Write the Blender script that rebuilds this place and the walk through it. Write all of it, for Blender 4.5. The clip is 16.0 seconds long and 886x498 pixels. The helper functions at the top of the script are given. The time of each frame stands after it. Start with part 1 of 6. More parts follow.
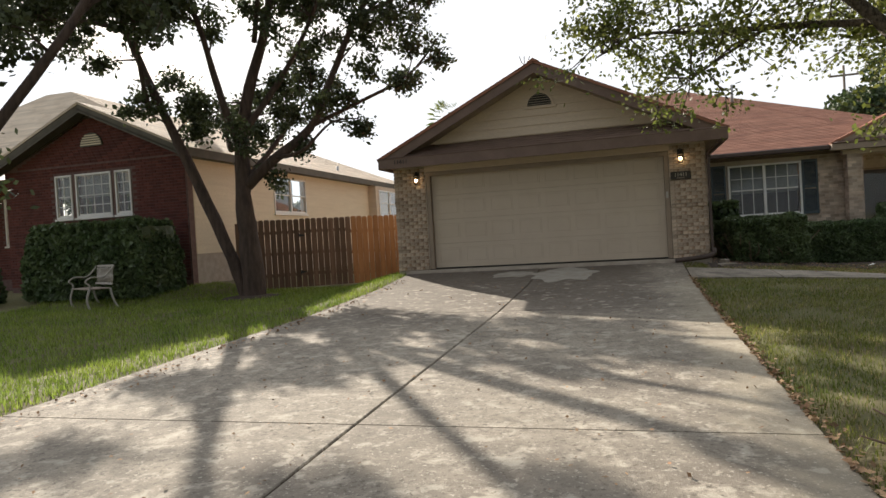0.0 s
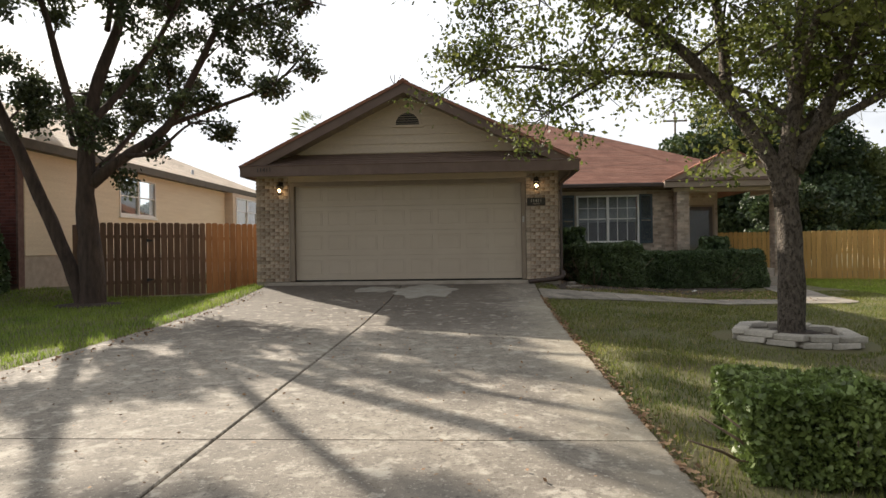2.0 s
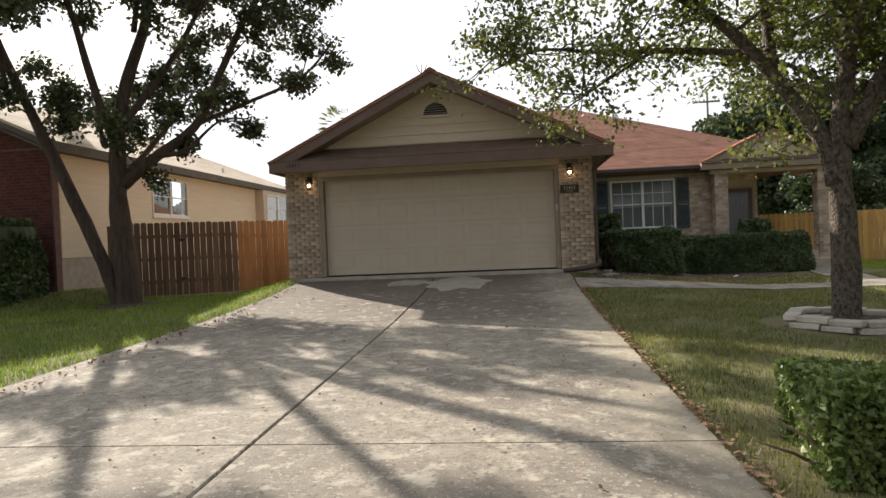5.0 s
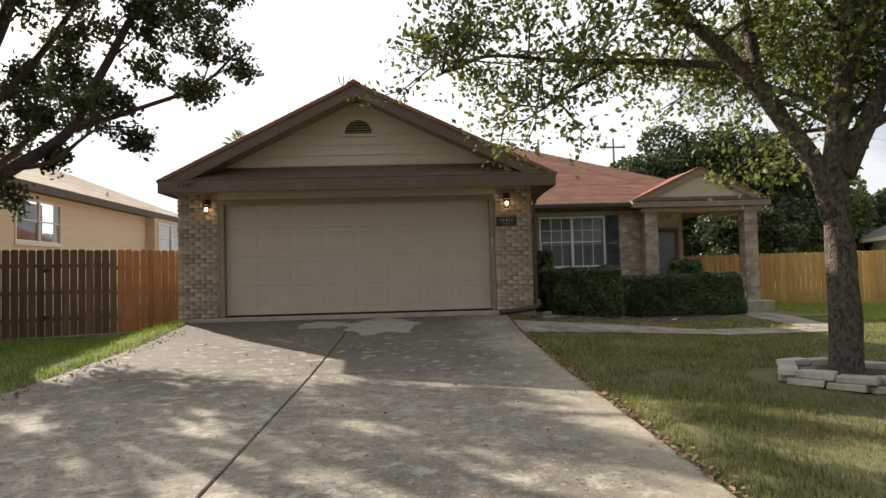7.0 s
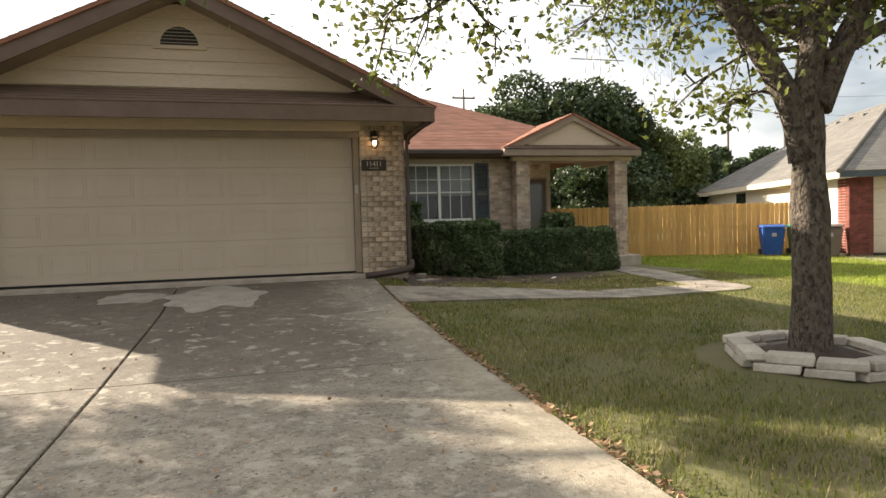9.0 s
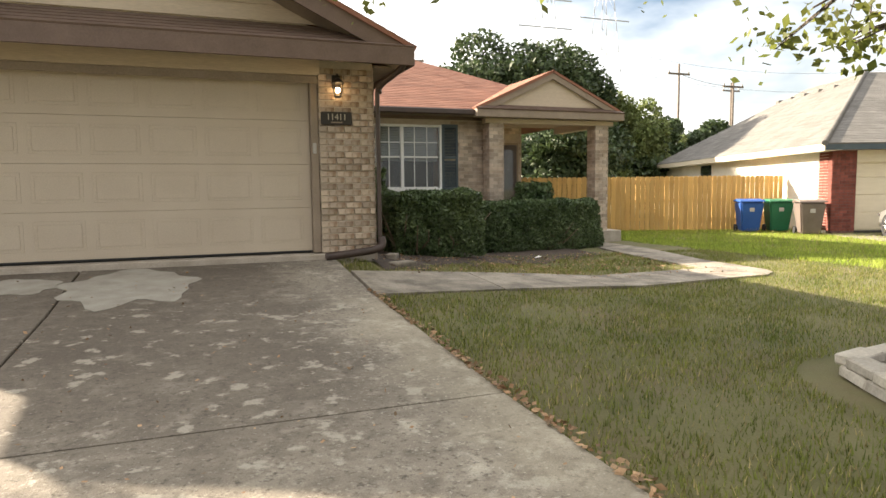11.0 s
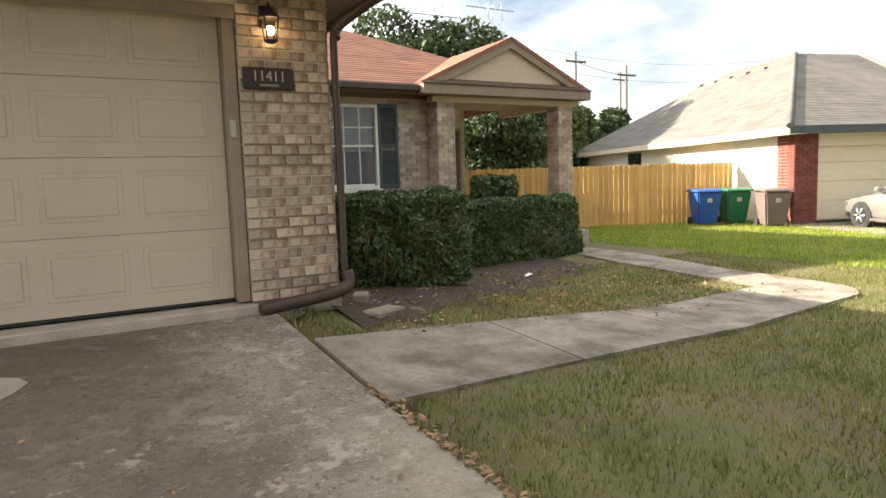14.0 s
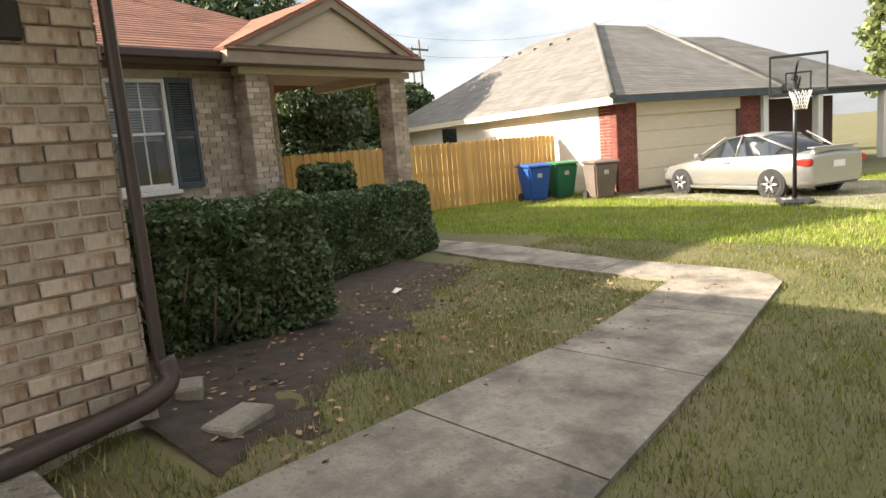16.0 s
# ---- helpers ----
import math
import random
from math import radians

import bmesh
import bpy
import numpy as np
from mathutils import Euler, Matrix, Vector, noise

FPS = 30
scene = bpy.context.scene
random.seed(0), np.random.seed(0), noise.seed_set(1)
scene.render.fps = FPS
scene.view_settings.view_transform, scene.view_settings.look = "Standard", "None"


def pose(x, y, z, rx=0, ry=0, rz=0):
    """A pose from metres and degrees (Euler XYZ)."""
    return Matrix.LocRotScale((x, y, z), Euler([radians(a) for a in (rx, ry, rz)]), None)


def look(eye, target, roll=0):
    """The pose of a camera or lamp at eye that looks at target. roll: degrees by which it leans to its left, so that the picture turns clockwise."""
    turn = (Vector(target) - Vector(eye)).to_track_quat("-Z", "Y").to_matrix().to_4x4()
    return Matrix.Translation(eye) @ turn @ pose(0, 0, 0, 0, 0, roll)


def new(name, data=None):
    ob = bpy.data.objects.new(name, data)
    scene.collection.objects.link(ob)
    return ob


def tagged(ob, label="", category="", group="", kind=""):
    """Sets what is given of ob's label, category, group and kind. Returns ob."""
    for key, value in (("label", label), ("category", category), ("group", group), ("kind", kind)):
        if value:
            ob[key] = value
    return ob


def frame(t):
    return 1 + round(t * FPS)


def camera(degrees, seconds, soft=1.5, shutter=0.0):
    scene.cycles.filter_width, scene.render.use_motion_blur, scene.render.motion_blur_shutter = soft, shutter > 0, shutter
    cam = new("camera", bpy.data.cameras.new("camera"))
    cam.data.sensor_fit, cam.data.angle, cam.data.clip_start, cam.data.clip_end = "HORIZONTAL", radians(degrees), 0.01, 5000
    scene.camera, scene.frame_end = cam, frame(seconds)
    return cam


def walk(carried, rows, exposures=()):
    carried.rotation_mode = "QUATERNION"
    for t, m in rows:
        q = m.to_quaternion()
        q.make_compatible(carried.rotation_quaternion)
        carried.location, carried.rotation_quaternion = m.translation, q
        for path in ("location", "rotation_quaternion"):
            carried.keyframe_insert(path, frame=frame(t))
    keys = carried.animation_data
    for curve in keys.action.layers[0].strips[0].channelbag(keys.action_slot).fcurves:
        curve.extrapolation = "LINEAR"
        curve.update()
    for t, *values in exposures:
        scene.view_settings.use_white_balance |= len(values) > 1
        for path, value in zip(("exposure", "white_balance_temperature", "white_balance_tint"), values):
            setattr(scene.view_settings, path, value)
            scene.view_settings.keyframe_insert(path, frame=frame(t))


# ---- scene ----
cam = camera(68.0, 16.0)
PATH = [
    (0, (4.22, -13.847, 0.669), (3.673, -11.923, 0.636), -3.4),
    (0.5, (4.185, -13.927, 0.689), (3.818, -11.962, 0.639), -2.6),
    (1, (4.105, -13.94, 0.668), (3.956, -11.946, 0.625), -2.2),
    (1.5, (4.116, -13.956, 0.67), (4.096, -11.957, 0.645), -1.5),
    (2, (4.135, -13.942, 0.665), (4.013, -11.946, 0.664), -0.8),
    (2.5, (4.142, -13.91, 0.667), (3.951, -11.919, 0.657), -1.0),
    (3, (4.15, -13.937, 0.683), (3.951, -11.947, 0.655), -0.7),
    (3.5, (4.161, -13.909, 0.684), (3.939, -11.922, 0.651), -1.0),
    (4, (4.179, -13.919, 0.696), (3.934, -11.935, 0.659), -1.9),
    (6.5, (3.727, -12.665, 0.643), (3.704, -10.665, 0.686), -2.4),
    (7, (3.62, -12.13, 0.651), (3.695, -10.133, 0.732), -1.5),
    (7.5, (3.515, -11.641, 0.633), (3.579, -9.645, 0.736), -1.0),
    (8, (3.54, -11.109, 0.646), (3.719, -9.12, 0.752), -2.0),
    (8.5, (3.501, -10.628, 0.645), (3.731, -8.642, 0.701), -2.1),
    (9, (3.559, -10.0, 0.708), (4.093, -8.074, 0.631), -1.6),
    (9.5, (3.583, -9.517, 0.747), (4.231, -7.632, 0.581), -0.6),
    (12, (3.663, -7.084, 0.734), (4.475, -5.268, 0.534), -2.0),
    (12.5, (3.719, -6.553, 0.771), (4.616, -4.785, 0.506), -2.3),
    (13, (3.696, -6.012, 0.795), (4.573, -4.23, 0.551), -1.6),
    (13.5, (3.8, -5.481, 0.831), (4.89, -3.817, 0.621), -1.7),
    (14, (3.837, -4.935, 0.851), (4.844, -3.22, 0.642), -1.9),
    (14.5, (3.981, -4.495, 0.909), (5.213, -2.937, 0.667), -1.2),
    (15, (4.155, -3.972, 0.917), (5.428, -2.436, 0.771), -2.0),
    (15.5, (4.291, -3.538, 0.943), (5.659, -2.107, 0.654), -3.6),
    (16, (4.524, -3.032, 1.014), (5.984, -1.701, 0.705), -4.7),
]
EXPOSURES = [(0, 0.86, 6250, 10), (4, 0.95, 6250, 10), (7.5, 0.95, 6350, 10), (9.5, 1.65, 6700, 10), (12.5, 2.04, 6750, 10), (14.5, 1.9, 6500, 10), (16, 1.75, 6500, 10)]
walk(cam, [(t, look(eye, target, roll)) for t, eye, target, roll in PATH], EXPOSURES)

# ---- world and sun ----
SUN = Vector((-1.39, 1.61, 1.0)).normalized()
world = bpy.data.worlds.new("sky")
scene.world = world
world.use_nodes = True
wn, wl = world.node_tree.nodes, world.node_tree.links
bg = wn["Background"]
sky = wn.new("ShaderNodeTexSky")
sky.sky_type, sky.sun_disc = "NISHITA", False
sky.sun_elevation = math.asin(SUN.z)
sky.sun_rotation = math.atan2(SUN.x, SUN.y)
sky.dust_density = 2.0
wc = wn.new("ShaderNodeTexCoord")
wmap = wn.new("ShaderNodeMapping")
wmap.inputs["Scale"].default_value = (1.0, 1.0, 2.6)
wnoise = wn.new("ShaderNodeTexNoise")
wnoise.inputs["Scale"].default_value, wnoise.inputs["Detail"].default_value = 2.2, 6
wramp = wn.new("ShaderNodeValToRGB")
wramp.color_ramp.elements[0].position, wramp.color_ramp.elements[1].position = 0.30, 0.50
wmix = wn.new("ShaderNodeMix")
wmix.data_type = "RGBA"
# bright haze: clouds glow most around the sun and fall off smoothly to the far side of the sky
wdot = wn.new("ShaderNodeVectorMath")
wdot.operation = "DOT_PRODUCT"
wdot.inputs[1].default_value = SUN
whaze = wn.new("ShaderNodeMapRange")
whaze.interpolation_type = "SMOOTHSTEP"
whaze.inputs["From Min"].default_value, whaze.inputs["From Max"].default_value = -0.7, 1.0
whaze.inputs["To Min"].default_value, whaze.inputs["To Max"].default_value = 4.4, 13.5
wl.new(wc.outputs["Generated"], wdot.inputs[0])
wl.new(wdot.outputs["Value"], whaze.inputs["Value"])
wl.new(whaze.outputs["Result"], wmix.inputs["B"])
wl.new(wc.outputs["Generated"], wmap.inputs["Vector"])
wl.new(wmap.outputs["Vector"], wnoise.inputs["Vector"])
wl.new(wnoise.outputs["Fac"], wramp.inputs["Fac"])
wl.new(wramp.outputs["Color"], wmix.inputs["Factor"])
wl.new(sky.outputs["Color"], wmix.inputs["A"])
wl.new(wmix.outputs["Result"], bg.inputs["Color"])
bg.inputs["Strength"].default_value = 0.05
sun = new("sun", bpy.data.lights.new("sun", "SUN"))
sun.data.energy, sun.data.angle, sun.data.color = 5.0, radians(0.55), (1.0, 0.88, 0.72)
sun.matrix_world = look(SUN * 60, (0, 0, 0))


# ---- materials ----
def mat(name, a, b, scale=8.0, rough=0.8, bump=0.15, grain=60.0, metal=0.0, island=0.0, objrand=0.0, c=None, cscale=1.2, cmin=0.5, cmax=0.62,
        stretch=(1, 1, 1), spec=0.5, bdist=0.01, flecks=()):
    """Two colours mixed by a coarse noise, fine grain in value and relief, and stains of a third colour."""
    m = bpy.data.materials.new(name)
    m.use_nodes = True
    n, l = m.node_tree.nodes, m.node_tree.links
    p = n["Principled BSDF"]
    co = n.new("ShaderNodeTexCoord")
    mp = n.new("ShaderNodeMapping")
    mp.inputs["Scale"].default_value = stretch
    l.new(co.outputs["Object"], mp.inputs["Vector"])
    n1 = n.new("ShaderNodeTexNoise")
    n1.inputs["Scale"].default_value, n1.inputs["Detail"].default_value = scale, 5
    n2 = n.new("ShaderNodeTexNoise")
    n2.inputs["Scale"].default_value, n2.inputs["Detail"].default_value = grain, 4
    for k in (n1, n2):
        l.new(mp.outputs["Vector"], k.inputs["Vector"])
    r = n.new("ShaderNodeValToRGB")
    r.color_ramp.elements[0].position, r.color_ramp.elements[1].position = 0.3, 0.7
    r.color_ramp.elements[0].color, r.color_ramp.elements[1].color = (*a, 1), (*b, 1)
    l.new(n1.outputs["Fac"], r.inputs["Fac"])
    col = r.outputs["Color"]
    if c:
        n3 = n.new("ShaderNodeTexNoise")
        n3.inputs["Scale"].default_value, n3.inputs["Detail"].default_value = cscale, 7
        n3.inputs["Roughness"].default_value = 0.65
        l.new(mp.outputs["Vector"], n3.inputs["Vector"])
        r3 = n.new("ShaderNodeValToRGB")
        r3.color_ramp.elements[0].position, r3.color_ramp.elements[1].position = cmin, cmax
        l.new(n3.outputs["Fac"], r3.inputs["Fac"])
        mx = n.new("ShaderNodeMix")
        mx.data_type = "RGBA"
        mx.inputs["B"].default_value = (*c, 1)
        l.new(r3.outputs["Color"], mx.inputs["Factor"])
        l.new(col, mx.inputs["A"])
        col = mx.outputs["Result"]
    for fc, fscale, f0, f1 in flecks:
        n4 = n.new("ShaderNodeTexNoise")
        n4.inputs["Scale"].default_value, n4.inputs["Detail"].default_value = fscale, 5
        n4.inputs["Roughness"].default_value, n4.inputs["Distortion"].default_value = 0.62, 0.15
        l.new(mp.outputs["Vector"], n4.inputs["Vector"])
        r4 = n.new("ShaderNodeValToRGB")
        r4.color_ramp.elements[0].position, r4.color_ramp.elements[1].position = f0, f1
        l.new(n4.outputs["Fac"], r4.inputs["Fac"])
        m4 = n.new("ShaderNodeMix")
        m4.data_type = "RGBA"
        m4.inputs["B"].default_value = (*fc, 1)
        l.new(r4.outputs["Color"], m4.inputs["Factor"])
        l.new(col, m4.inputs["A"])
        col = m4.outputs["Result"]
    hs = n.new("ShaderNodeHueSaturation")
    l.new(col, hs.inputs["Color"])
    mr = n.new("ShaderNodeMapRange")
    mr.inputs["To Min"].default_value, mr.inputs["To Max"].default_value = 0.72, 1.28
    l.new(n2.outputs["Fac"], mr.inputs["Value"])
    val = mr.outputs["Result"]
    for amount, node, out in ((island, "ShaderNodeNewGeometry", "Random Per Island"), (objrand, "ShaderNodeObjectInfo", "Random")):
        if amount:
            g = n.new(node)
            m2 = n.new("ShaderNodeMapRange")
            m2.inputs["To Min"].default_value, m2.inputs["To Max"].default_value = 1 - amount, 1 + amount
            l.new(g.outputs[out], m2.inputs["Value"])
            mu = n.new("ShaderNodeMath")
            mu.operation = "MULTIPLY"
            l.new(val, mu.inputs[0])
            l.new(m2.outputs["Result"], mu.inputs[1])
            val = mu.outputs[0]
    l.new(val, hs.inputs["Value"])
    l.new(hs.outputs["Color"], p.inputs["Base Color"])
    p.inputs["Roughness"].default_value, p.inputs["Metallic"].default_value = rough, metal
    p.inputs["Specular IOR Level"].default_value = spec
    if bump:
        bp = n.new("ShaderNodeBump")
        bp.inputs["Strength"].default_value, bp.inputs["Distance"].default_value = bump, bdist
        l.new(n2.outputs["Fac"], bp.inputs["Height"])
        l.new(bp.outputs["Normal"], p.inputs["Normal"])
    return m


def leafmat(name, a, b, through_=0.35, rough=0.55):
    m = mat(name, a, b, scale=1.3, rough=rough, bump=0, grain=9, island=0.45, spec=0.4)
    n, l = m.node_tree.nodes, m.node_tree.links
    p = n["Principled BSDF"]
    tr = n.new("ShaderNodeBsdfTranslucent")
    src = p.inputs["Base Color"].links[0].from_socket
    l.new(src, tr.inputs["Color"])
    mx = n.new("ShaderNodeMixShader")
    mx.inputs["Fac"].default_value = through_
    l.new(p.outputs["BSDF"], mx.inputs[1])
    l.new(tr.outputs["BSDF"], mx.inputs[2])
    l.new(mx.outputs["Shader"], n["Material Output"].inputs["Surface"])
    return m


def glassmat(name, tint=(0.9, 0.95, 0.95)):
    m = bpy.data.materials.new(name)
    m.use_nodes = True
    p = m.node_tree.nodes["Principled BSDF"]
    p.inputs["Base Color"].default_value = (*tint, 1)
    p.inputs["Roughness"].default_value, p.inputs["Transmission Weight"].default_value, p.inputs["IOR"].default_value = 0.02, 1.0, 1.45
    return m


def glow(name, colour, power):
    m = bpy.data.materials.new(name)
    m.use_nodes = True
    p = m.node_tree.nodes["Principled BSDF"]
    p.inputs["Emission Color"].default_value, p.inputs["Emission Strength"].default_value = (*colour, 1), power
    return m


M = dict(
    concrete=mat("concrete", (0.265, 0.23, 0.18), (0.37, 0.325, 0.26), 1.6, 0.9, 0.6, 110, c=(0.17, 0.145, 0.115), cscale=0.8, cmin=0.42, cmax=0.66, objrand=0.04,
                 flecks=(((0.17, 0.145, 0.115), 8, 0.46, 0.70), ((0.48, 0.43, 0.35), 5, 0.54, 0.74), ((0.11, 0.092, 0.072), 30, 0.54, 0.68), ((0.46, 0.42, 0.35), 38, 0.58, 0.7))),
    patch=mat("concrete_patch", (0.29, 0.265, 0.22), (0.39, 0.365, 0.315), 5, 0.9, 0.2, 120),
    walkway=mat("walk_concrete", (0.27, 0.235, 0.185), (0.37, 0.325, 0.265), 3, 0.9, 0.5, 110, c=(0.13, 0.112, 0.09), cscale=2.5, cmin=0.42, cmax=0.62, objrand=0.05, flecks=(((0.22, 0.19, 0.15), 14, 0.5, 0.74), ((0.2, 0.17, 0.135), 40, 0.55, 0.7))),
    joint=mat("joint", (0.05, 0.045, 0.04), (0.08, 0.07, 0.06), 20, 0.95, 0),
    soil=mat("lawn_soil", (0.10, 0.10, 0.038), (0.16, 0.145, 0.062), 1.1, 0.95, 0.6, 70, c=(0.16, 0.12, 0.07), cscale=0.7, cmin=0.5, cmax=0.7),
    mulch=mat("mulch", (0.035, 0.025, 0.018), (0.075, 0.052, 0.037), 9, 0.95, 0.9, 60),
    # lowered slightly, so some of the near lawn's shade is in the colour
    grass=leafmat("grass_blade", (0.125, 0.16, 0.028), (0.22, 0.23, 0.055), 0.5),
    # lifted copy: the far lawn's low-sun glow is put into the blade colour
    grass_l=leafmat("grass_sunlit", (0.23, 0.32, 0.04), (0.38, 0.43, 0.08), 0.55),
    # the same green without that lift, for the left lawn
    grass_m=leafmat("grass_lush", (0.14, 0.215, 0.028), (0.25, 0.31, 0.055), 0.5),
    straw=leafmat("grass_dry", (0.30, 0.24, 0.10), (0.42, 0.34, 0.16), 0.4),
    brick=mat("tan_brick", (0.37, 0.285, 0.21), (0.57, 0.48, 0.385), 4, 0.9, 0.4, 70, objrand=0.26, island=0.0, c=(0.25, 0.165, 0.105), cscale=9, cmin=0.5, cmax=0.62, stretch=(1, 1, 0.4)),
    brickj=mat("tan_brick_far", (0.36, 0.27, 0.2), (0.56, 0.47, 0.38), 4, 0.9, 0.4, 70, island=0.3),
    mortar=mat("mortar", (0.42, 0.355, 0.28), (0.52, 0.445, 0.36), 10, 0.95, 0.3, 150),
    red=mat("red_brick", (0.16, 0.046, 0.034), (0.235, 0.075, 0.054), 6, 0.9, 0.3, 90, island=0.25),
    # deep red brick, lowered further to put the front walls' shade into the colour
    redd=mat("shaded_red_brick", (0.085, 0.024, 0.018), (0.13, 0.04, 0.03), 6, 0.9, 0.3, 90, island=0.25),
    redm=mat("red_mortar", (0.12, 0.07, 0.06), (0.17, 0.11, 0.095), 10, 0.95, 0.3),
    slab=mat("slab_edge", (0.36, 0.31, 0.25), (0.48, 0.42, 0.35), 5, 0.9, 0.3, 90),
    siding=mat("tan_siding", (0.54, 0.44, 0.335), (0.60, 0.50, 0.385), 3, 0.75, 0.15, 40, stretch=(0.3, 1, 4)),
    nsiding=mat("cream_siding", (0.66, 0.57, 0.42), (0.72, 0.63, 0.47), 3, 0.75, 0.15, 40, stretch=(1, 0.3, 4)),
    wsiding=mat("white_siding", (0.74, 0.70, 0.60), (0.8, 0.76, 0.68), 3, 0.75, 0.1, 40),
    door=mat("garage_door_paint", (0.50, 0.42, 0.325), (0.54, 0.46, 0.36), 2, 0.6, 0.06, 120),
    trim=mat("taupe_trim", (0.25, 0.195, 0.145), (0.31, 0.245, 0.185), 4, 0.7, 0.12, 60),
    fascia=mat("brown_fascia", (0.125, 0.082, 0.062), (0.165, 0.11, 0.085), 4, 0.6, 0.1, 60),
    gutter=mat("brown_gutter", (0.05, 0.034, 0.028), (0.075, 0.05, 0.042), 6, 0.45, 0.05),
    roof=mat("red_shingle", (0.25, 0.11, 0.07), (0.34, 0.16, 0.105), 2.5, 0.92, 0.5, 70, island=0.18),
    nroof=mat("tan_shingle", (0.60, 0.50, 0.39), (0.7, 0.6, 0.48), 2.0, 0.95, 0.5, 70, island=0.14),
    groof=mat("grey_shingle", (0.135, 0.126, 0.113), (0.19, 0.178, 0.162), 2.0, 0.95, 0.5, 70, island=0.16),
    shutter=mat("slate_shutter", (0.045, 0.065, 0.075), (0.07, 0.09, 0.10), 4, 0.6, 0.1, 60),
    white=mat("white_frame", (0.74, 0.73, 0.69), (0.8, 0.79, 0.75), 5, 0.5, 0.03),
    blind=mat("blind", (0.36, 0.36, 0.35), (0.44, 0.44, 0.42), 3, 0.8, 0),
    # near-black that paints the shade in rooms, vent and door gap
    dark=mat("painted_shade", (0.03, 0.03, 0.03), (0.05, 0.045, 0.04), 2, 0.9, 0),
    fence_old=mat("weathered_picket", (0.11, 0.068, 0.045), (0.17, 0.105, 0.07), 2, 0.9, 0.35, 40, stretch=(5, 5, 0.6), objrand=0.25),
    fence_mid=mat("stained_picket", (0.27, 0.125, 0.05), (0.36, 0.18, 0.075), 2, 0.85, 0.3, 40, stretch=(5, 5, 0.6), objrand=0.2),
    fence_new=mat("new_cedar_picket", (0.50, 0.29, 0.085), (0.62, 0.385, 0.13), 2, 0.8, 0.25, 40, stretch=(5, 5, 0.6), objrand=0.16),
    bark=mat("dark_bark", (0.05, 0.035, 0.028), (0.105, 0.072, 0.055), 5, 0.95, 1.0, 26, stretch=(3, 3, 0.7), bdist=0.03),
    bark2=mat("oak_bark", (0.085, 0.068, 0.052), (0.19, 0.155, 0.12), 9, 0.95, 1.0, 26, stretch=(2.2, 2.2, 1.2), bdist=0.05, flecks=(((0.045, 0.034, 0.026), 14, 0.5, 0.6),)),
    leaf1=leafmat("dark_leaf", (0.035, 0.05, 0.02), (0.07, 0.085, 0.035), 0.25),
    leaf2=leafmat("oak_leaf", (0.09, 0.12, 0.025), (0.2, 0.21, 0.055), 0.5),
    leafh=leafmat("hedge_leaf", (0.06, 0.10, 0.038), (0.14, 0.185, 0.08), 0.25, 0.36),
    leafb=leafmat("boxwood_leaf", (0.11, 0.16, 0.04), (0.22, 0.27, 0.08), 0.3, 0.4),
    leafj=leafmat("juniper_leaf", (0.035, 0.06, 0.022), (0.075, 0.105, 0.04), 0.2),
    leafy=leafmat("pale_leaf", (0.13, 0.17, 0.05), (0.22, 0.25, 0.09), 0.35),
    litter=mat("dry_leaf", (0.22, 0.12, 0.06), (0.38, 0.25, 0.14), 4, 0.8, 0, island=0.5),
    twig=mat("twig", (0.12, 0.08, 0.055), (0.22, 0.15, 0.11), 9, 0.9, 0.3),
    stone=mat("planter_stone", (0.40, 0.36, 0.30), (0.56, 0.51, 0.44), 5, 0.9, 0.5, 45, objrand=0.14),
    iron=mat("bench_metal", (0.36, 0.33, 0.29), (0.44, 0.41, 0.36), 9, 0.6, 0.1),
    wood=mat("bench_slat", (0.25, 0.20, 0.16), (0.34, 0.28, 0.23), 6, 0.85, 0.2),
    black=mat("black_metal", (0.012, 0.012, 0.013), (0.022, 0.022, 0.023), 6, 0.4, 0.04),
    rubber=mat("rubber", (0.015, 0.015, 0.015), (0.03, 0.03, 0.03), 8, 0.8, 0.1),
    bronze=mat("bronze_plate", (0.022, 0.017, 0.014), (0.035, 0.027, 0.022), 6, 0.5, 0.1),
    brass=mat("pale_metal", (0.45, 0.40, 0.32), (0.55, 0.5, 0.4), 6, 0.4, 0, metal=0.6),
    carpaint=mat("silver_paint", (0.42, 0.41, 0.39), (0.46, 0.45, 0.43), 1, 0.28, 0, metal=0.7, spec=0.6),
    chrome=mat("alloy", (0.55, 0.55, 0.54), (0.65, 0.65, 0.64), 4, 0.25, 0, metal=0.9),
    redlamp=mat("red_lens", (0.4, 0.015, 0.015), (0.5, 0.03, 0.02), 4, 0.2, 0),
    blue=mat("blue_plastic", (0.012, 0.075, 0.30), (0.018, 0.095, 0.36), 3, 0.5, 0.05),
    green=mat("green_plastic", (0.012, 0.13, 0.06), (0.018, 0.17, 0.08), 3, 0.5, 0.05),
    brown=mat("brown_plastic", (0.13, 0.10, 0.085), (0.18, 0.14, 0.12), 3, 0.55, 0.05),
    grey=mat("grey_plastic", (0.40, 0.37, 0.33), (0.47, 0.44, 0.4), 3, 0.55, 0.05),
    steel=mat("galvanised", (0.34, 0.35, 0.36), (0.42, 0.43, 0.44), 6, 0.5, 0, metal=0.4),
    pole=mat("utility_pole", (0.13, 0.105, 0.085), (0.19, 0.155, 0.125), 5, 0.9, 0.2),
    glass=glassmat("glass"),
    bulb=glow("warm_bulb", (1.0, 0.66, 0.32), 11.0),
)


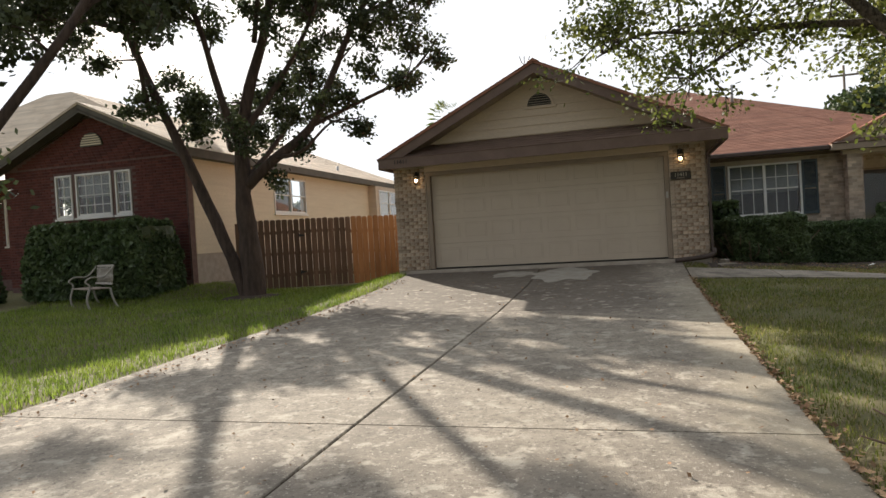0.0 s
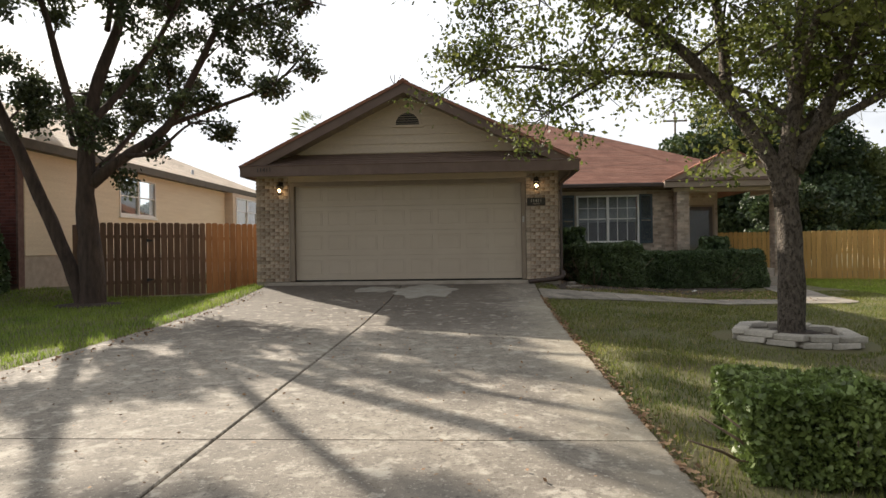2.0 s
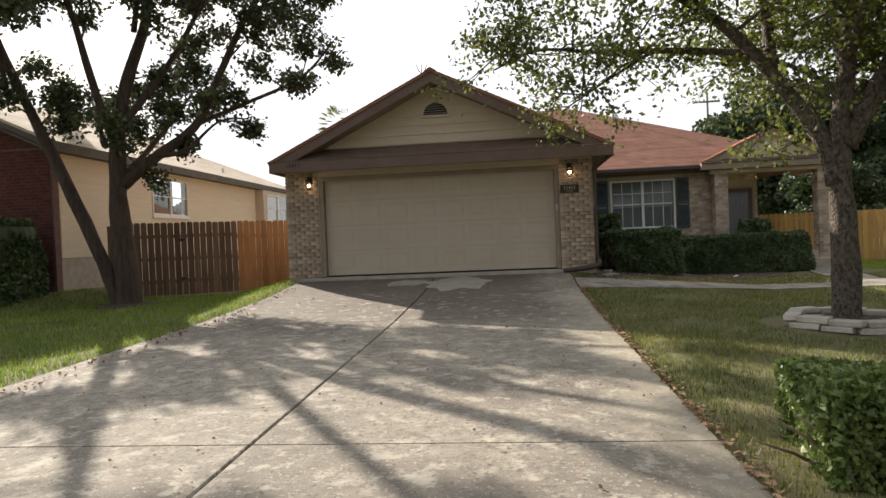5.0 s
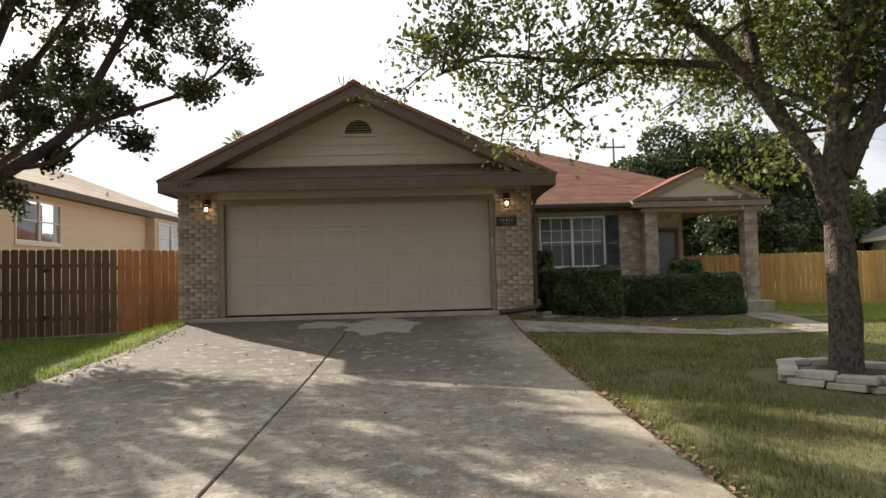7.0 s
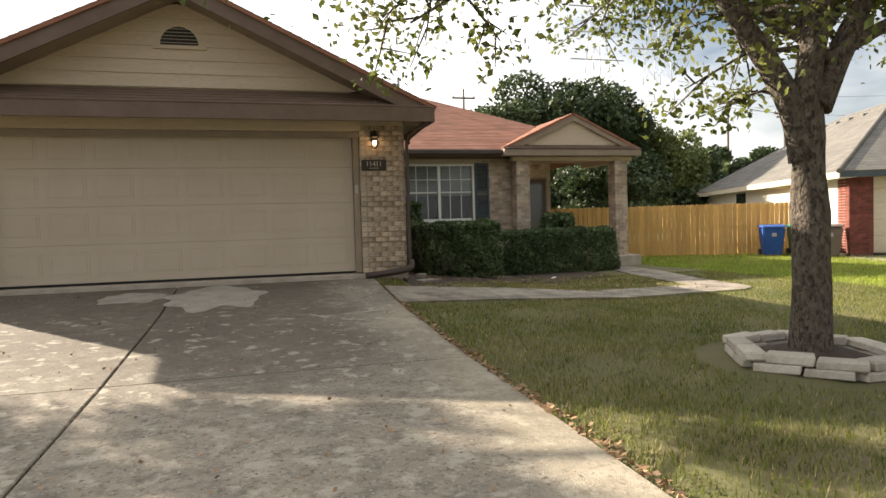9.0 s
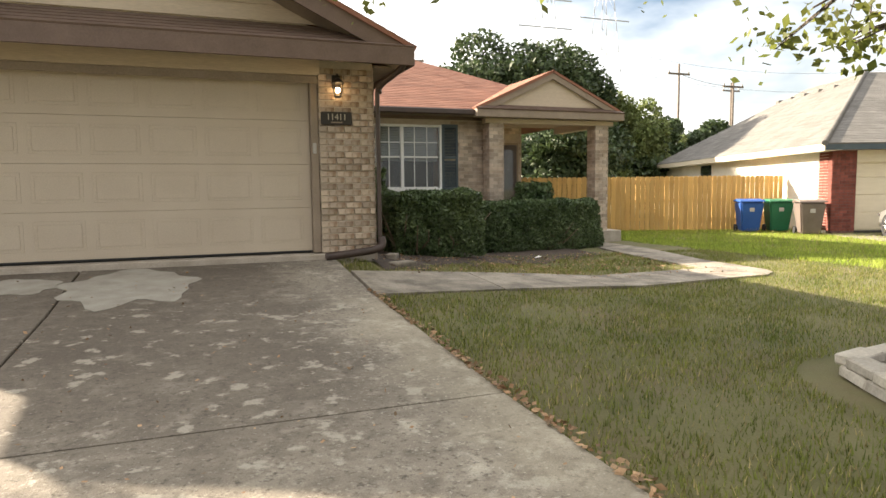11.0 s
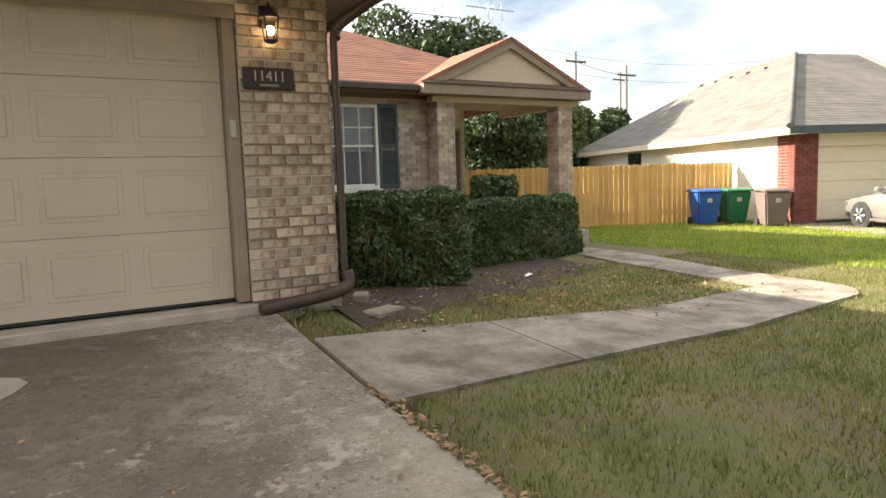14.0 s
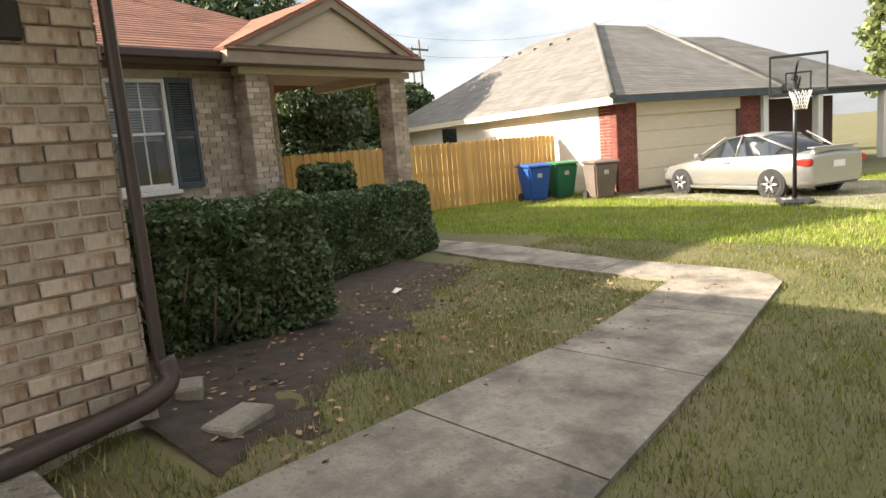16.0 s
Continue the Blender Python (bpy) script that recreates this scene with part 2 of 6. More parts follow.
def weather_drive(m):
    """Dark tyre and oil soiling before the garage, and a cleaner pale strip along the lawn edge."""
    n, l = m.node_tree.nodes, m.node_tree.links
    hs = next(k for k in n if k.bl_idname == "ShaderNodeHueSaturation")
    src = hs.inputs["Color"].links[0].from_socket
    co = n.new("ShaderNodeTexCoord")
    sx = n.new("ShaderNodeSeparateXYZ")
    l.new(co.outputs["Object"], sx.inputs["Vector"])
    ns = n.new("ShaderNodeTexNoise")
    ns.inputs["Scale"].default_value, ns.inputs["Detail"].default_value = 2.3, 6
    l.new(co.outputs["Object"], ns.inputs["Vector"])

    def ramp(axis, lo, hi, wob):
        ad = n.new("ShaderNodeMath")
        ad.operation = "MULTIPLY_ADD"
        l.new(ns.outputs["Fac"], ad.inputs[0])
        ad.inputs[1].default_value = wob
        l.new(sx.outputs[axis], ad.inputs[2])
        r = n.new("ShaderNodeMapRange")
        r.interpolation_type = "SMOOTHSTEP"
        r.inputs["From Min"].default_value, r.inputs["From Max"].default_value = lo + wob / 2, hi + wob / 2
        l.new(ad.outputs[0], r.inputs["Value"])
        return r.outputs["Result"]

    def mul(a, b):
        k = n.new("ShaderNodeMath")
        k.operation = "MULTIPLY"
        for i, q in enumerate((a, b)):
            if isinstance(q, float):
                k.inputs[i].default_value = q
            else:
                l.new(q, k.inputs[i])
        return k.outputs[0]

    def over(base, colour, fac):
        x = n.new("ShaderNodeMix")
        x.data_type = "RGBA"
        x.inputs["B"].default_value = (*colour, 1)
        l.new(base, x.inputs["A"])
        l.new(fac, x.inputs["Factor"])
        return x.outputs["Result"]

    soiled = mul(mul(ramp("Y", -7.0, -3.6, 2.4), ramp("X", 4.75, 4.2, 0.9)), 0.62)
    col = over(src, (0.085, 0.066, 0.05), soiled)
    spots = n.new("ShaderNodeTexNoise")
    spots.inputs["Scale"].default_value, spots.inputs["Detail"].default_value, spots.inputs["Roughness"].default_value = 6.0, 5, 0.6
    l.new(co.outputs["Object"], spots.inputs["Vector"])
    sr = n.new("ShaderNodeMapRange")
    sr.interpolation_type = "SMOOTHSTEP"
    sr.inputs["From Min"].default_value, sr.inputs["From Max"].default_value = 0.57, 0.65
    l.new(spots.outputs["Fac"], sr.inputs["Value"])
    col = over(col, (0.42, 0.38, 0.31), mul(mul(sr.outputs["Result"], ramp("Y", -1.4, -2.2, 0.5)), 0.75))
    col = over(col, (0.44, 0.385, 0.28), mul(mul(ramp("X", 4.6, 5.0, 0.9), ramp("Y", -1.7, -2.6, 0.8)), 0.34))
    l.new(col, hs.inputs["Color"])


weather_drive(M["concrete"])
M["ntrim"] = mat("dark_olive_trim", (0.085, 0.075, 0.055), (0.12, 0.105, 0.08), 4, 0.7, 0.1, 60)
M["glass_dark"] = mat("tinted_glass", (0.02, 0.025, 0.03), (0.03, 0.035, 0.04), 1, 0.05, 0, spec=0.9)
M["clear"] = glassmat("acrylic", (0.85, 0.88, 0.88))


# ---- mesh helpers ----
def mesh_of(bm, name, material):
    me = bpy.data.meshes.new(name)
    bm.normal_update()
    bm.to_mesh(me)
    bm.free()
    me.materials.append(material)
    return me


def part(name, bm, material, parent=None, label=""):
    ob = new(name, mesh_of(bm, name, material))
    ob.parent = parent
    if label:
        ob["label"] = label
    return ob


def thing(name, at=(0, 0, 0), label="", category="", group="", kind="", turn=0.0):
    ob = new(name)
    ob.matrix_world = pose(*at, 0, 0, turn)
    ob.empty_display_size = 0.1
    return tagged(ob, label, category, group, kind)


def bx(x0, x1, y0, y1, z0, z1, bevel=0.0, bm=None):
    """A box, with its edges bevelled."""
    own = bmesh.new()
    bmesh.ops.create_cube(own, size=1)
    for v in own.verts:
        v.co = Vector(((x0 + x1) / 2 + v.co.x * (x1 - x0), (y0 + y1) / 2 + v.co.y * (y1 - y0), (z0 + z1) / 2 + v.co.z * (z1 - z0)))
    if bevel:
        bmesh.ops.bevel(own, geom=own.edges[:], offset=bevel, segments=1, affect="EDGES")
    return merge(bm, own)


def merge(bm, own):
    if bm is None:
        return own
    tmp = bpy.data.meshes.new("tmp")
    own.to_mesh(tmp)
    own.free()
    bm.from_mesh(tmp)
    bpy.data.meshes.remove(tmp)
    return bm


def prism(points, offset, bm=None):
    """A flat polygon thickened by the vector offset."""
    bm = bm or bmesh.new()
    off = Vector(offset)
    a = [bm.verts.new(Vector(p)) for p in points]
    b = [bm.verts.new(Vector(p) + off) for p in points]
    n = len(a)
    faces = [bm.faces.new(a[::-1]), bm.faces.new(b)]
    for i in range(n):
        faces.append(bm.faces.new((a[i], a[(i + 1) % n], b[(i + 1) % n], b[i])))
    bmesh.ops.recalc_face_normals(bm, faces=faces)
    return bm


def tube(points, radii, sides=8, bm=None, rough=0.0):
    """A tapered limb along points."""
    bm = bm or bmesh.new()
    pts = [Vector(p) for p in points]
    if not hasattr(radii, "__len__"):
        radii = [radii] * len(pts)
    rings = []
    for i, p in enumerate(pts):
        d = (pts[min(i + 1, len(pts) - 1)] - pts[max(i - 1, 0)]).normalized()
        u = d.cross(Vector((0.31, 0.87, 0.38))).normalized()
        v = d.cross(u)
        ring = []
        for k in range(sides):
            an = 2 * math.pi * k / sides
            rr = radii[i] * (1 + rough * (noise.noise(p * 2.1 + Vector((an * 1.3, k, 0))) if rough else 0))
            ring.append(bm.verts.new(p + (u * math.cos(an) + v * math.sin(an)) * rr))
        rings.append(ring)
    for a, b in zip(rings, rings[1:]):
        for k in range(sides):
            f = bm.faces.new((a[k], a[(k + 1) % sides], b[(k + 1) % sides], b[k]))
            f.smooth = True
    bm.faces.new(rings[0][::-1])
    bm.faces.new(rings[-1])
    return bm


def disc(r, y0, y1, sides=28, bm=None, at=(0, 0)):
    """A cylinder along y about (x, z)."""
    return tube([(at[0], y0, at[1]), (at[0], y1, at[1])], r, sides, bm)


def smooth_path(pts, n=4):
    """Catmull-Rom points along a polyline."""
    p = [Vector(q) for q in pts]
    out = []
    for i in range(len(p) - 1):
        a, b, c, d = p[max(i - 1, 0)], p[i], p[i + 1], p[min(i + 2, len(p) - 1)]
        for k in range(n):
            t = k / n
            out.append(0.5 * ((2 * b) + (c - a) * t + (2 * a - 5 * b + 4 * c - d) * t * t + (3 * b - a - 3 * c + d) * t ** 3))
    return out + [p[-1]]


def quads(centres, size, rng, flat=0.0, long=1.7):
    """Vertices and faces of small leaves about centres, turned at random."""
    n = len(centres)
    a = rng.normal(size=(n, 3))
    b = rng.normal(size=(n, 3))
    a[:, 2] *= 1 - flat
    b[:, 2] *= 1 - flat
    a /= np.linalg.norm(a, axis=1)[:, None]
    b -= a * (a * b).sum(1)[:, None]
    b /= np.linalg.norm(b, axis=1)[:, None]
    s = size * rng.uniform(0.6, 1.3, (n, 1))
    c = np.asarray(centres)
    v = np.stack([c - a * s * long / 2, c + b * s / 2, c + a * s * long / 2, c - b * s / 2], 1).reshape(-1, 3)
    return v, np.arange(4 * n).reshape(-1, 4)


def raw(name, v, f, material, parent=None):
    me = bpy.data.meshes.new(name)
    n, k = f.shape
    me.vertices.add(len(v))
    me.vertices.foreach_set("co", np.asarray(v, dtype=np.float32).ravel())
    me.loops.add(n * k)
    me.loops.foreach_set("vertex_index", f.ravel().astype(np.int32))
    me.polygons.add(n)
    me.polygons.foreach_set("loop_start", np.arange(0, n * k, k, dtype=np.int32))
    me.update(calc_edges=True)
    me.validate()
    me.materials.append(material)
    ob = new(name, me)
    ob.parent = parent
    return ob


def smoothstep(v):
    v = np.clip(v, 0, 1)
    return v * v * (3 - 2 * v)


def ground_z(x, y):
    """The height of the ground."""
    x, y = np.asarray(x, float), np.asarray(y, float)
    z = np.interp(y, [-40, -10, -4.85, -2, 0], [-1.3, -0.54, -0.41, -0.27, -0.08])
    side = -0.44 - 0.009 * np.clip(x - 7.5, 0, 11) - 0.025 * np.clip(-1.5 - y, 0, 20)
    z = z + (side - z) * np.clip((x - 5.2) / 3.4, 0, 1)
    low = np.minimum(z - 0.05, -0.40)
    z = z + (low - z) * smoothstep((-0.6 - x) / 1.8)
    z = z + 0.26 * smoothstep((-4.8 - x) / 1.6) * smoothstep((y + 3) / 3)
    return z


def gz(x, y):
    return float(ground_z(x, y))


def drive_left(y):
    return -0.49 + 0.01 * min(y, 0)


# ---- ground ----
def build_ground():
    xs = np.concatenate([[-1500, -400, -120, -50], np.arange(-26, 44.1, 0.35), [60, 130, 400, 1500]])
    ys = np.concatenate([[-1500, -400, -120, -50], np.arange(-24, 30.1, 0.35), [45, 120, 400, 1500]])
    gx, gy = np.meshgrid(xs, ys)
    z = ground_z(gx, gy)
    rng = np.random.default_rng(3)
    z += rng.normal(size=z.shape) * 0.008
    inside = (gx > -0.9) & (gx < 5.3) & (gy < 0.4) & (gy > -25)
    left = -0.49 + 0.01 * np.minimum(gy, 0)
    z = np.where((gx > left - 0.05) & (gx < 5.22) & inside, z - 0.12, z)
    z = np.where((gx > -0.6) & (gx < 5.7) & (gy > 0.3) & (gy < 9), z - 0.3, z)
    nx, ny = len(xs), len(ys)
    v = np.stack([gx, gy, z], -1).reshape(-1, 3)
    i = np.arange(nx * ny).reshape(ny, nx)
    f = np.stack([i[:-1, :-1], i[:-1, 1:], i[1:, 1:], i[1:, :-1]], -1).reshape(-1, 4)
    ob = raw("ground", v, f, M["soil"])
    return tagged(ob, "patchy lawn ground with bare soil between grass", "ground", kind="structure")


build_ground()


def slab(left, right, y0, y1, top, thick, name, material, parent, steps=8, bevel=0.008):
    """A concrete panel between two edges that follows the fall of the ground along y."""
    bm = bmesh.new()
    rings = []
    for i in range(steps + 1):
        y = y0 + (y1 - y0) * i / steps
        z = gz(2.4, y) + top
        xl, xr = left(y), right(y)
        rings.append([bm.verts.new(q) for q in ((xl, y, z - bevel), (xl + bevel, y, z), (xr - bevel, y, z), (xr, y, z - bevel), (xr, y, z - thick), (xl, y, z - thick))])
    for p, q in zip(rings, rings[1:]):
        for k in range(6):
            bm.faces.new((p[k], p[(k + 1) % 6], q[(k + 1) % 6], q[k]))
    bm.faces.new(rings[0])
    bm.faces.new(rings[-1][::-1])
    bmesh.ops.recalc_face_normals(bm, faces=bm.faces[:])
    return part(name, bm, material, parent)


driveway = thing("driveway", (0, 0, 0), "stained grey concrete driveway sloping up to the garage", "driveway", kind="structure")
CX = 2.42
rows_y = [-0.16, -4.85, -9.88, -14.9, -19.9, -24.5]
for y1, y0 in zip(rows_y, rows_y[1:]):
    g = 0.008
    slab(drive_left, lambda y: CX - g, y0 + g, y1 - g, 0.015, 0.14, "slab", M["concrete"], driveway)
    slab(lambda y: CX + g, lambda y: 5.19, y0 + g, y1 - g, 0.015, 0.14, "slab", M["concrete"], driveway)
slab(lambda y: -0.45, lambda y: 5.13, -24.3, -0.18, -0.025, 0.06, "joint_filler", M["joint"], driveway, 40)
part("apron", bx(-0.45, 5.16, -0.15, 0.12, -0.2, -0.014, 0.01), M["slab"], driveway, "pale concrete apron strip")

# repaired patches and pale scuffs of cement on the panels
def blob(cx, cy, rx, ry, seed, n=44):
    pts = []
    for k in range(n):
        a = 2 * math.pi * k / n
        q = 1 + 0.4 * noise.noise(Vector((math.cos(a) * 1.9, math.sin(a) * 1.9, seed))) + 0.05 * math.sin(9 * a + seed)
        x, y = cx + rx * q * math.cos(a), cy + ry * q * math.sin(a)
        y = min(y, -0.2)
        pts.append((x, y, gz(2.4, y) + 0.0165))
    return pts


for k, (cx, cy, rx, ry) in enumerate(((3.0, -1.0, 0.62, 0.75), (1.9, -0.8, 0.42, 0.36))):
    part("cement_patch", prism(blob(cx, cy, rx, ry, k * 3.7), (0, 0, 0.004)), M["patch"], driveway, "light cement patch")

# ---- the front walk ----
front_walk = thing("front_walk", (0, 0, 0), "pale concrete walk curving to the porch", "path", kind="structure")


def walk_slab(pts):
    bm = bmesh.new()
    prism([(x, y, gz(x, y) + 0.03) for x, y in pts], (0, 0, -0.12), bm)
    part("slab", bm, M["walkway"], front_walk)


def walk_front_edge(x):
    return -2.03 + 0.115 * (x - 5.19)


def walk_back_edge(x):
    return -0.92 + 0.085 * (x - 5.19)


fx = [5.2, 6.65, 8.1, 9.55, 10.5]
for a, b in zip(fx, fx[1:]):
    a, b = a + 0.008, b - 0.008
    bm = bmesh.new()
    rings = []
    for i in range(7):
        x = a + (b - a) * i / 6
        p, q = walk_front_edge(x), walk_back_edge(x)
        rings.append([bm.verts.new((x, p + (q - p) * k / 4, gz(x, p + (q - p) * k / 4) + 0.03)) for k in range(5)] + [bm.verts.new((x, q, gz(x, q) - 0.1)), bm.verts.new((x, p, gz(x, p) - 0.1))])
    for p, q in zip(rings, rings[1:]):
        for k in range(7):
            bm.faces.new((p[k], p[(k + 1) % 7], q[(k + 1) % 7], q[k]))
    bm.faces.new(rings[0])
    bm.faces.new(rings[-1][::-1])
    bmesh.ops.recalc_face_normals(bm, faces=bm.faces[:])
    part("slab", bm, M["walkway"], front_walk)
walk_slab([(10.508, -1.42), (10.84, -1.38), (11.12, -1.2), (11.28, -0.95), (11.35, -0.4), (11.42, 0.4), (10.68, 0.4), (10.62, -0.25), (10.6, -0.44), (10.508, -0.465)])
walk_slab([(10.68, 0.416), (11.42, 0.416), (11.72, 1.5), (11.86, 2.0), (10.95, 2.0), (10.8, 1.12)])
walk_slab([(10.95, 2.016), (11.86, 2.016), (12.03, 2.7), (12.1, 3.4), (11.3, 3.4)])
walk_slab([(11.3, 3.416), (12.1, 3.416), (12.17, 4.75), (11.6, 4.75)])


# ---- structure helpers ----
def lap(parent, origin, along, length, z0, z1, outward, material, step=0.2, holes=()):
    """Lap siding: boards as parts along a wall, each leaning out at its foot. holes: (s0, s1, z0, z1)."""
    o, a, n = Vector(origin), Vector(along).normalized(), Vector(outward).normalized()
    z = z0
    while z < z1 - 0.03:
        t = min(z + step, z1)
        spans = [(0.0, length)]
        for s0, s1, h0, h1 in holes:
            if h0 < t - 0.02 and h1 > z + 0.02:
                spans = [q for p0, p1 in spans for q in ((p0, min(p1, s0)), (max(p0, s1), p1)) if q[1] - q[0] > 0.02]
        for s0, s1 in spans:
            pts = [o + a * s0 + n * 0.011 + Vector((0, 0, z)), o + a * s0 + n * 0.006 + Vector((0, 0, t + 0.012)), o + a * s0 - n * 0.01 + Vector((0, 0, t + 0.012)), o + a * s0 - n * 0.01 + Vector((0, 0, z))]
            part("siding_board", prism(pts, a * (s1 - s0)), material, parent)
        z += step


def shingle_plane(corners, material, parent, name="roof_slope", course=0.14, thick=0.05):
    """A roof slope (eave left, eave right, ridge right, ridge left) with stepped courses."""
    a, b, c, d = (Vector(p) for p in corners)
    n = (b - a).cross(d - a).normalized()
    if n.z < 0:
        n = -n
    bm = bmesh.new()
    prism([a, b, c, d] if (c - d).length > 0.02 else [a, b, c], n * -thick, bm)
    deck = part(name, bm, material, parent)
    bm = bmesh.new()
    rows = max(2, int((((d - a).length + (c - b).length) / 2) / course))
    for i in range(rows):
        u0, u1 = i / rows, (i + 1) / rows
        p0, q0, p1, q1 = a.lerp(d, u0), b.lerp(c, u0), a.lerp(d, u1), b.lerp(c, u1)
        w = (q0 - p0).length
        cols = max(1, int(w / 0.9))
        sh = random.random()
        cuts = [0.0] + [min(1, max(0, (k + sh) / cols)) for k in range(cols)] + [1.0]
        for s0, s1 in zip(cuts, cuts[1:]):
            if s1 - s0 < 0.001:
                continue
            vs = [p0.lerp(q0, s0) + n * 0.011, p0.lerp(q0, s1) + n * 0.011, p1.lerp(q1, s1) + n * 0.004, p1.lerp(q1, s0) + n * 0.006]
            low = [p0.lerp(q0, s0) + n * 0.001, p0.lerp(q0, s1) + n * 0.001]
            v = [bm.verts.new(q) for q in vs]
            if (vs[2] - vs[3]).length > 1e-4:
                bm.faces.new(v)
            else:
                bm.faces.new(v[:3])
            l = [bm.verts.new(q) for q in low]
            k = [bm.verts.new(q) for q in vs[:2]]
            bm.faces.new((l[0], l[1], k[1], k[0]))
    part("shingles", bm, material, deck)["kind"] = "stuff"
    return deck


BRICK = {}


def brick_mesh(w, d, h, material):
    key = (round(w, 3), round(d, 3), round(h, 3), material.name)
    if key not in BRICK:
        bm = bx(0, w, 0, d, 0, h, 0.006)
        BRICK[key] = mesh_of(bm, "brick", material)
    return BRICK[key]


def brick_wall(parent, origin, turn, width, z0, z1, material, far=None, course=0.077, length=0.205, proud=None, holes=()):
    """Bricks on a wall that faces -y before the turn. far: joined in one mesh of that material."""
    rng = random.Random(int(width * 1000 + z0 * 77))
    base = pose(*origin, 0, 0, turn)
    joined = bmesh.new() if far else None
    row, z = 0, z0
    while z + course * 0.8 < z1:
        x = 0.0
        first = length / 2 if row % 2 else length
        while x < width - 0.02:
            w = min(first, width - x)
            first = length
            blocked = any(h[0] < x + w - 0.02 and h[1] > x + 0.02 and h[2] < z + course * 0.9 and h[3] > z + 0.01 for h in holes)
            if w > 0.03 and not blocked:
                off = rng.choice((0, 0, 0.002, 0.004)) + (proud(x, z) if proud else 0)
                q = round((w - 0.01) / 0.02) * 0.02 if w < length else length - 0.01
                if far:
                    own = bx(x, x + w - 0.01, -0.012 - off, 0.01, z, z + course - 0.01)
                    for v in own.verts:
                        v.co = base @ v.co
                    merge_fast(joined, own)
                else:
                    ob = new("brick", brick_mesh(max(q, 0.03), 0.05, course - 0.01, material))
                    ob.matrix_world = base @ pose(x, -0.014 - off, z)
                    ob.parent = parent
            x += w
        z += course
        row += 1
    if far:
        ob = part("brickwork", joined, far, parent)
        ob["kind"] = "stuff"


def merge_fast(bm, own):
    m = {v: bm.verts.new(v.co) for v in own.verts}
    for f in own.faces:
        bm.faces.new([m[v] for v in f.verts])
    own.free()


def window(name, at, turn, w, h, cols, rows, label, sashes=2, blinds=True, mid=True):
    """A window in its opening, facing -y before the turn; at is its lower left corner on the wall face."""
    win = thing(name, at, label, "window", kind="structure", turn=turn)
    fr = bmesh.new()
    for a in ((0, w, -0.03, 0.05, 0, 0.05), (0, w, -0.03, 0.05, h - 0.05, h), (0, 0.05, -0.028, 0.05, 0.05, h - 0.05), (w - 0.05, w, -0.028, 0.05, 0.05, h - 0.05)):
        bx(*a, 0.006, fr)
    part("window_frame", fr, M["white"], win)
    part("window_sill", bx(-0.04, w + 0.04, -0.06, 0.05, -0.06, -0.004, 0.008), M["white"], win)
    sw = (w - 0.1) / sashes
    for s in range(sashes):
        x0 = 0.05 + s * sw
        if s:
            part("mullion", bx(x0 - 0.035, x0 + 0.035, -0.026, 0.05, 0.05, h - 0.05, 0.005), M["white"], win)
        for lower in (0, 1) if mid else (0,):
            z0, z1 = ((0.05, h / 2) if lower else (h / 2, h - 0.05)) if mid else (0.05, h - 0.05)
            sash = part("sash", bx(x0 + 0.03, x0 + sw - 0.03, -0.012 + 0.02 * lower, 0.018 + 0.02 * lower, z0, z0 + 0.035, 0.004), M["white"], win)
            pane = part("pane", bx(x0 + 0.01, x0 + sw - 0.01, 0.004 + 0.02 * lower, 0.008 + 0.02 * lower, z0, z1), M["glass"], win)
            pane.visible_shadow = False
            bars = bmesh.new()
            for c in range(1, cols):
                xx = x0 + sw * c / cols
                bx(xx - 0.009, xx + 0.009, -0.004 + 0.02 * lower, 0.016 + 0.02 * lower, z0 + 0.036, z1, 0, bars)
            if not lower or not mid:
                for r in range(1, rows):
                    zz = z0 + (z1 - z0) * r / rows
                    bx(x0 + 0.03, x0 + sw - 0.03, -0.003 + 0.02 * lower, 0.015 + 0.02 * lower, zz - 0.009, zz + 0.009, 0, bars)
            if bars.verts:
                part("muntins", bars, M["white"], win)
            else:
                bars.free()
    if blinds:
        b = bmesh.new()
        z = h * 0.45
        while z < h - 0.05:
            prism([(0.06, 0.10, z), (w - 0.06, 0.10, z), (w - 0.06, 0.125, z + 0.028), (0.06, 0.125, z + 0.028)], (0, 0.001, 0.002), b)
            z += 0.034
        part("blind", b, M["blind"], win, "pale slatted window blind")
    # dark sheet standing in for the unlit room behind the panes
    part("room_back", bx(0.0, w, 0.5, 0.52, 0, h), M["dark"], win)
    return win


def holed(name, parent, material, box, holes, axis="x"):
    """A wall cut by openings: upright strips beside, and pieces above and below them. holes: (s0, s1, z0, z1) along the axis."""
    x0, x1, y0, y1, z0, z1 = box
    lo, hi = (x0, x1) if axis == "x" else (y0, y1)

    def piece(s0, s1, za, zb):
        if s1 - s0 > 0.01 and zb - za > 0.01:
            part(name, bx(s0, s1, y0, y1, za, zb) if axis == "x" else bx(x0, x1, s0, s1, za, zb), material, parent)

    s = lo
    for h0, h1, za, zb in sorted(holes):
        piece(s, h0, z0, z1)
        piece(h0, h1, z0, za)
        piece(h0, h1, zb, z1)
        s = h1
    piece(s, hi, z0, z1)

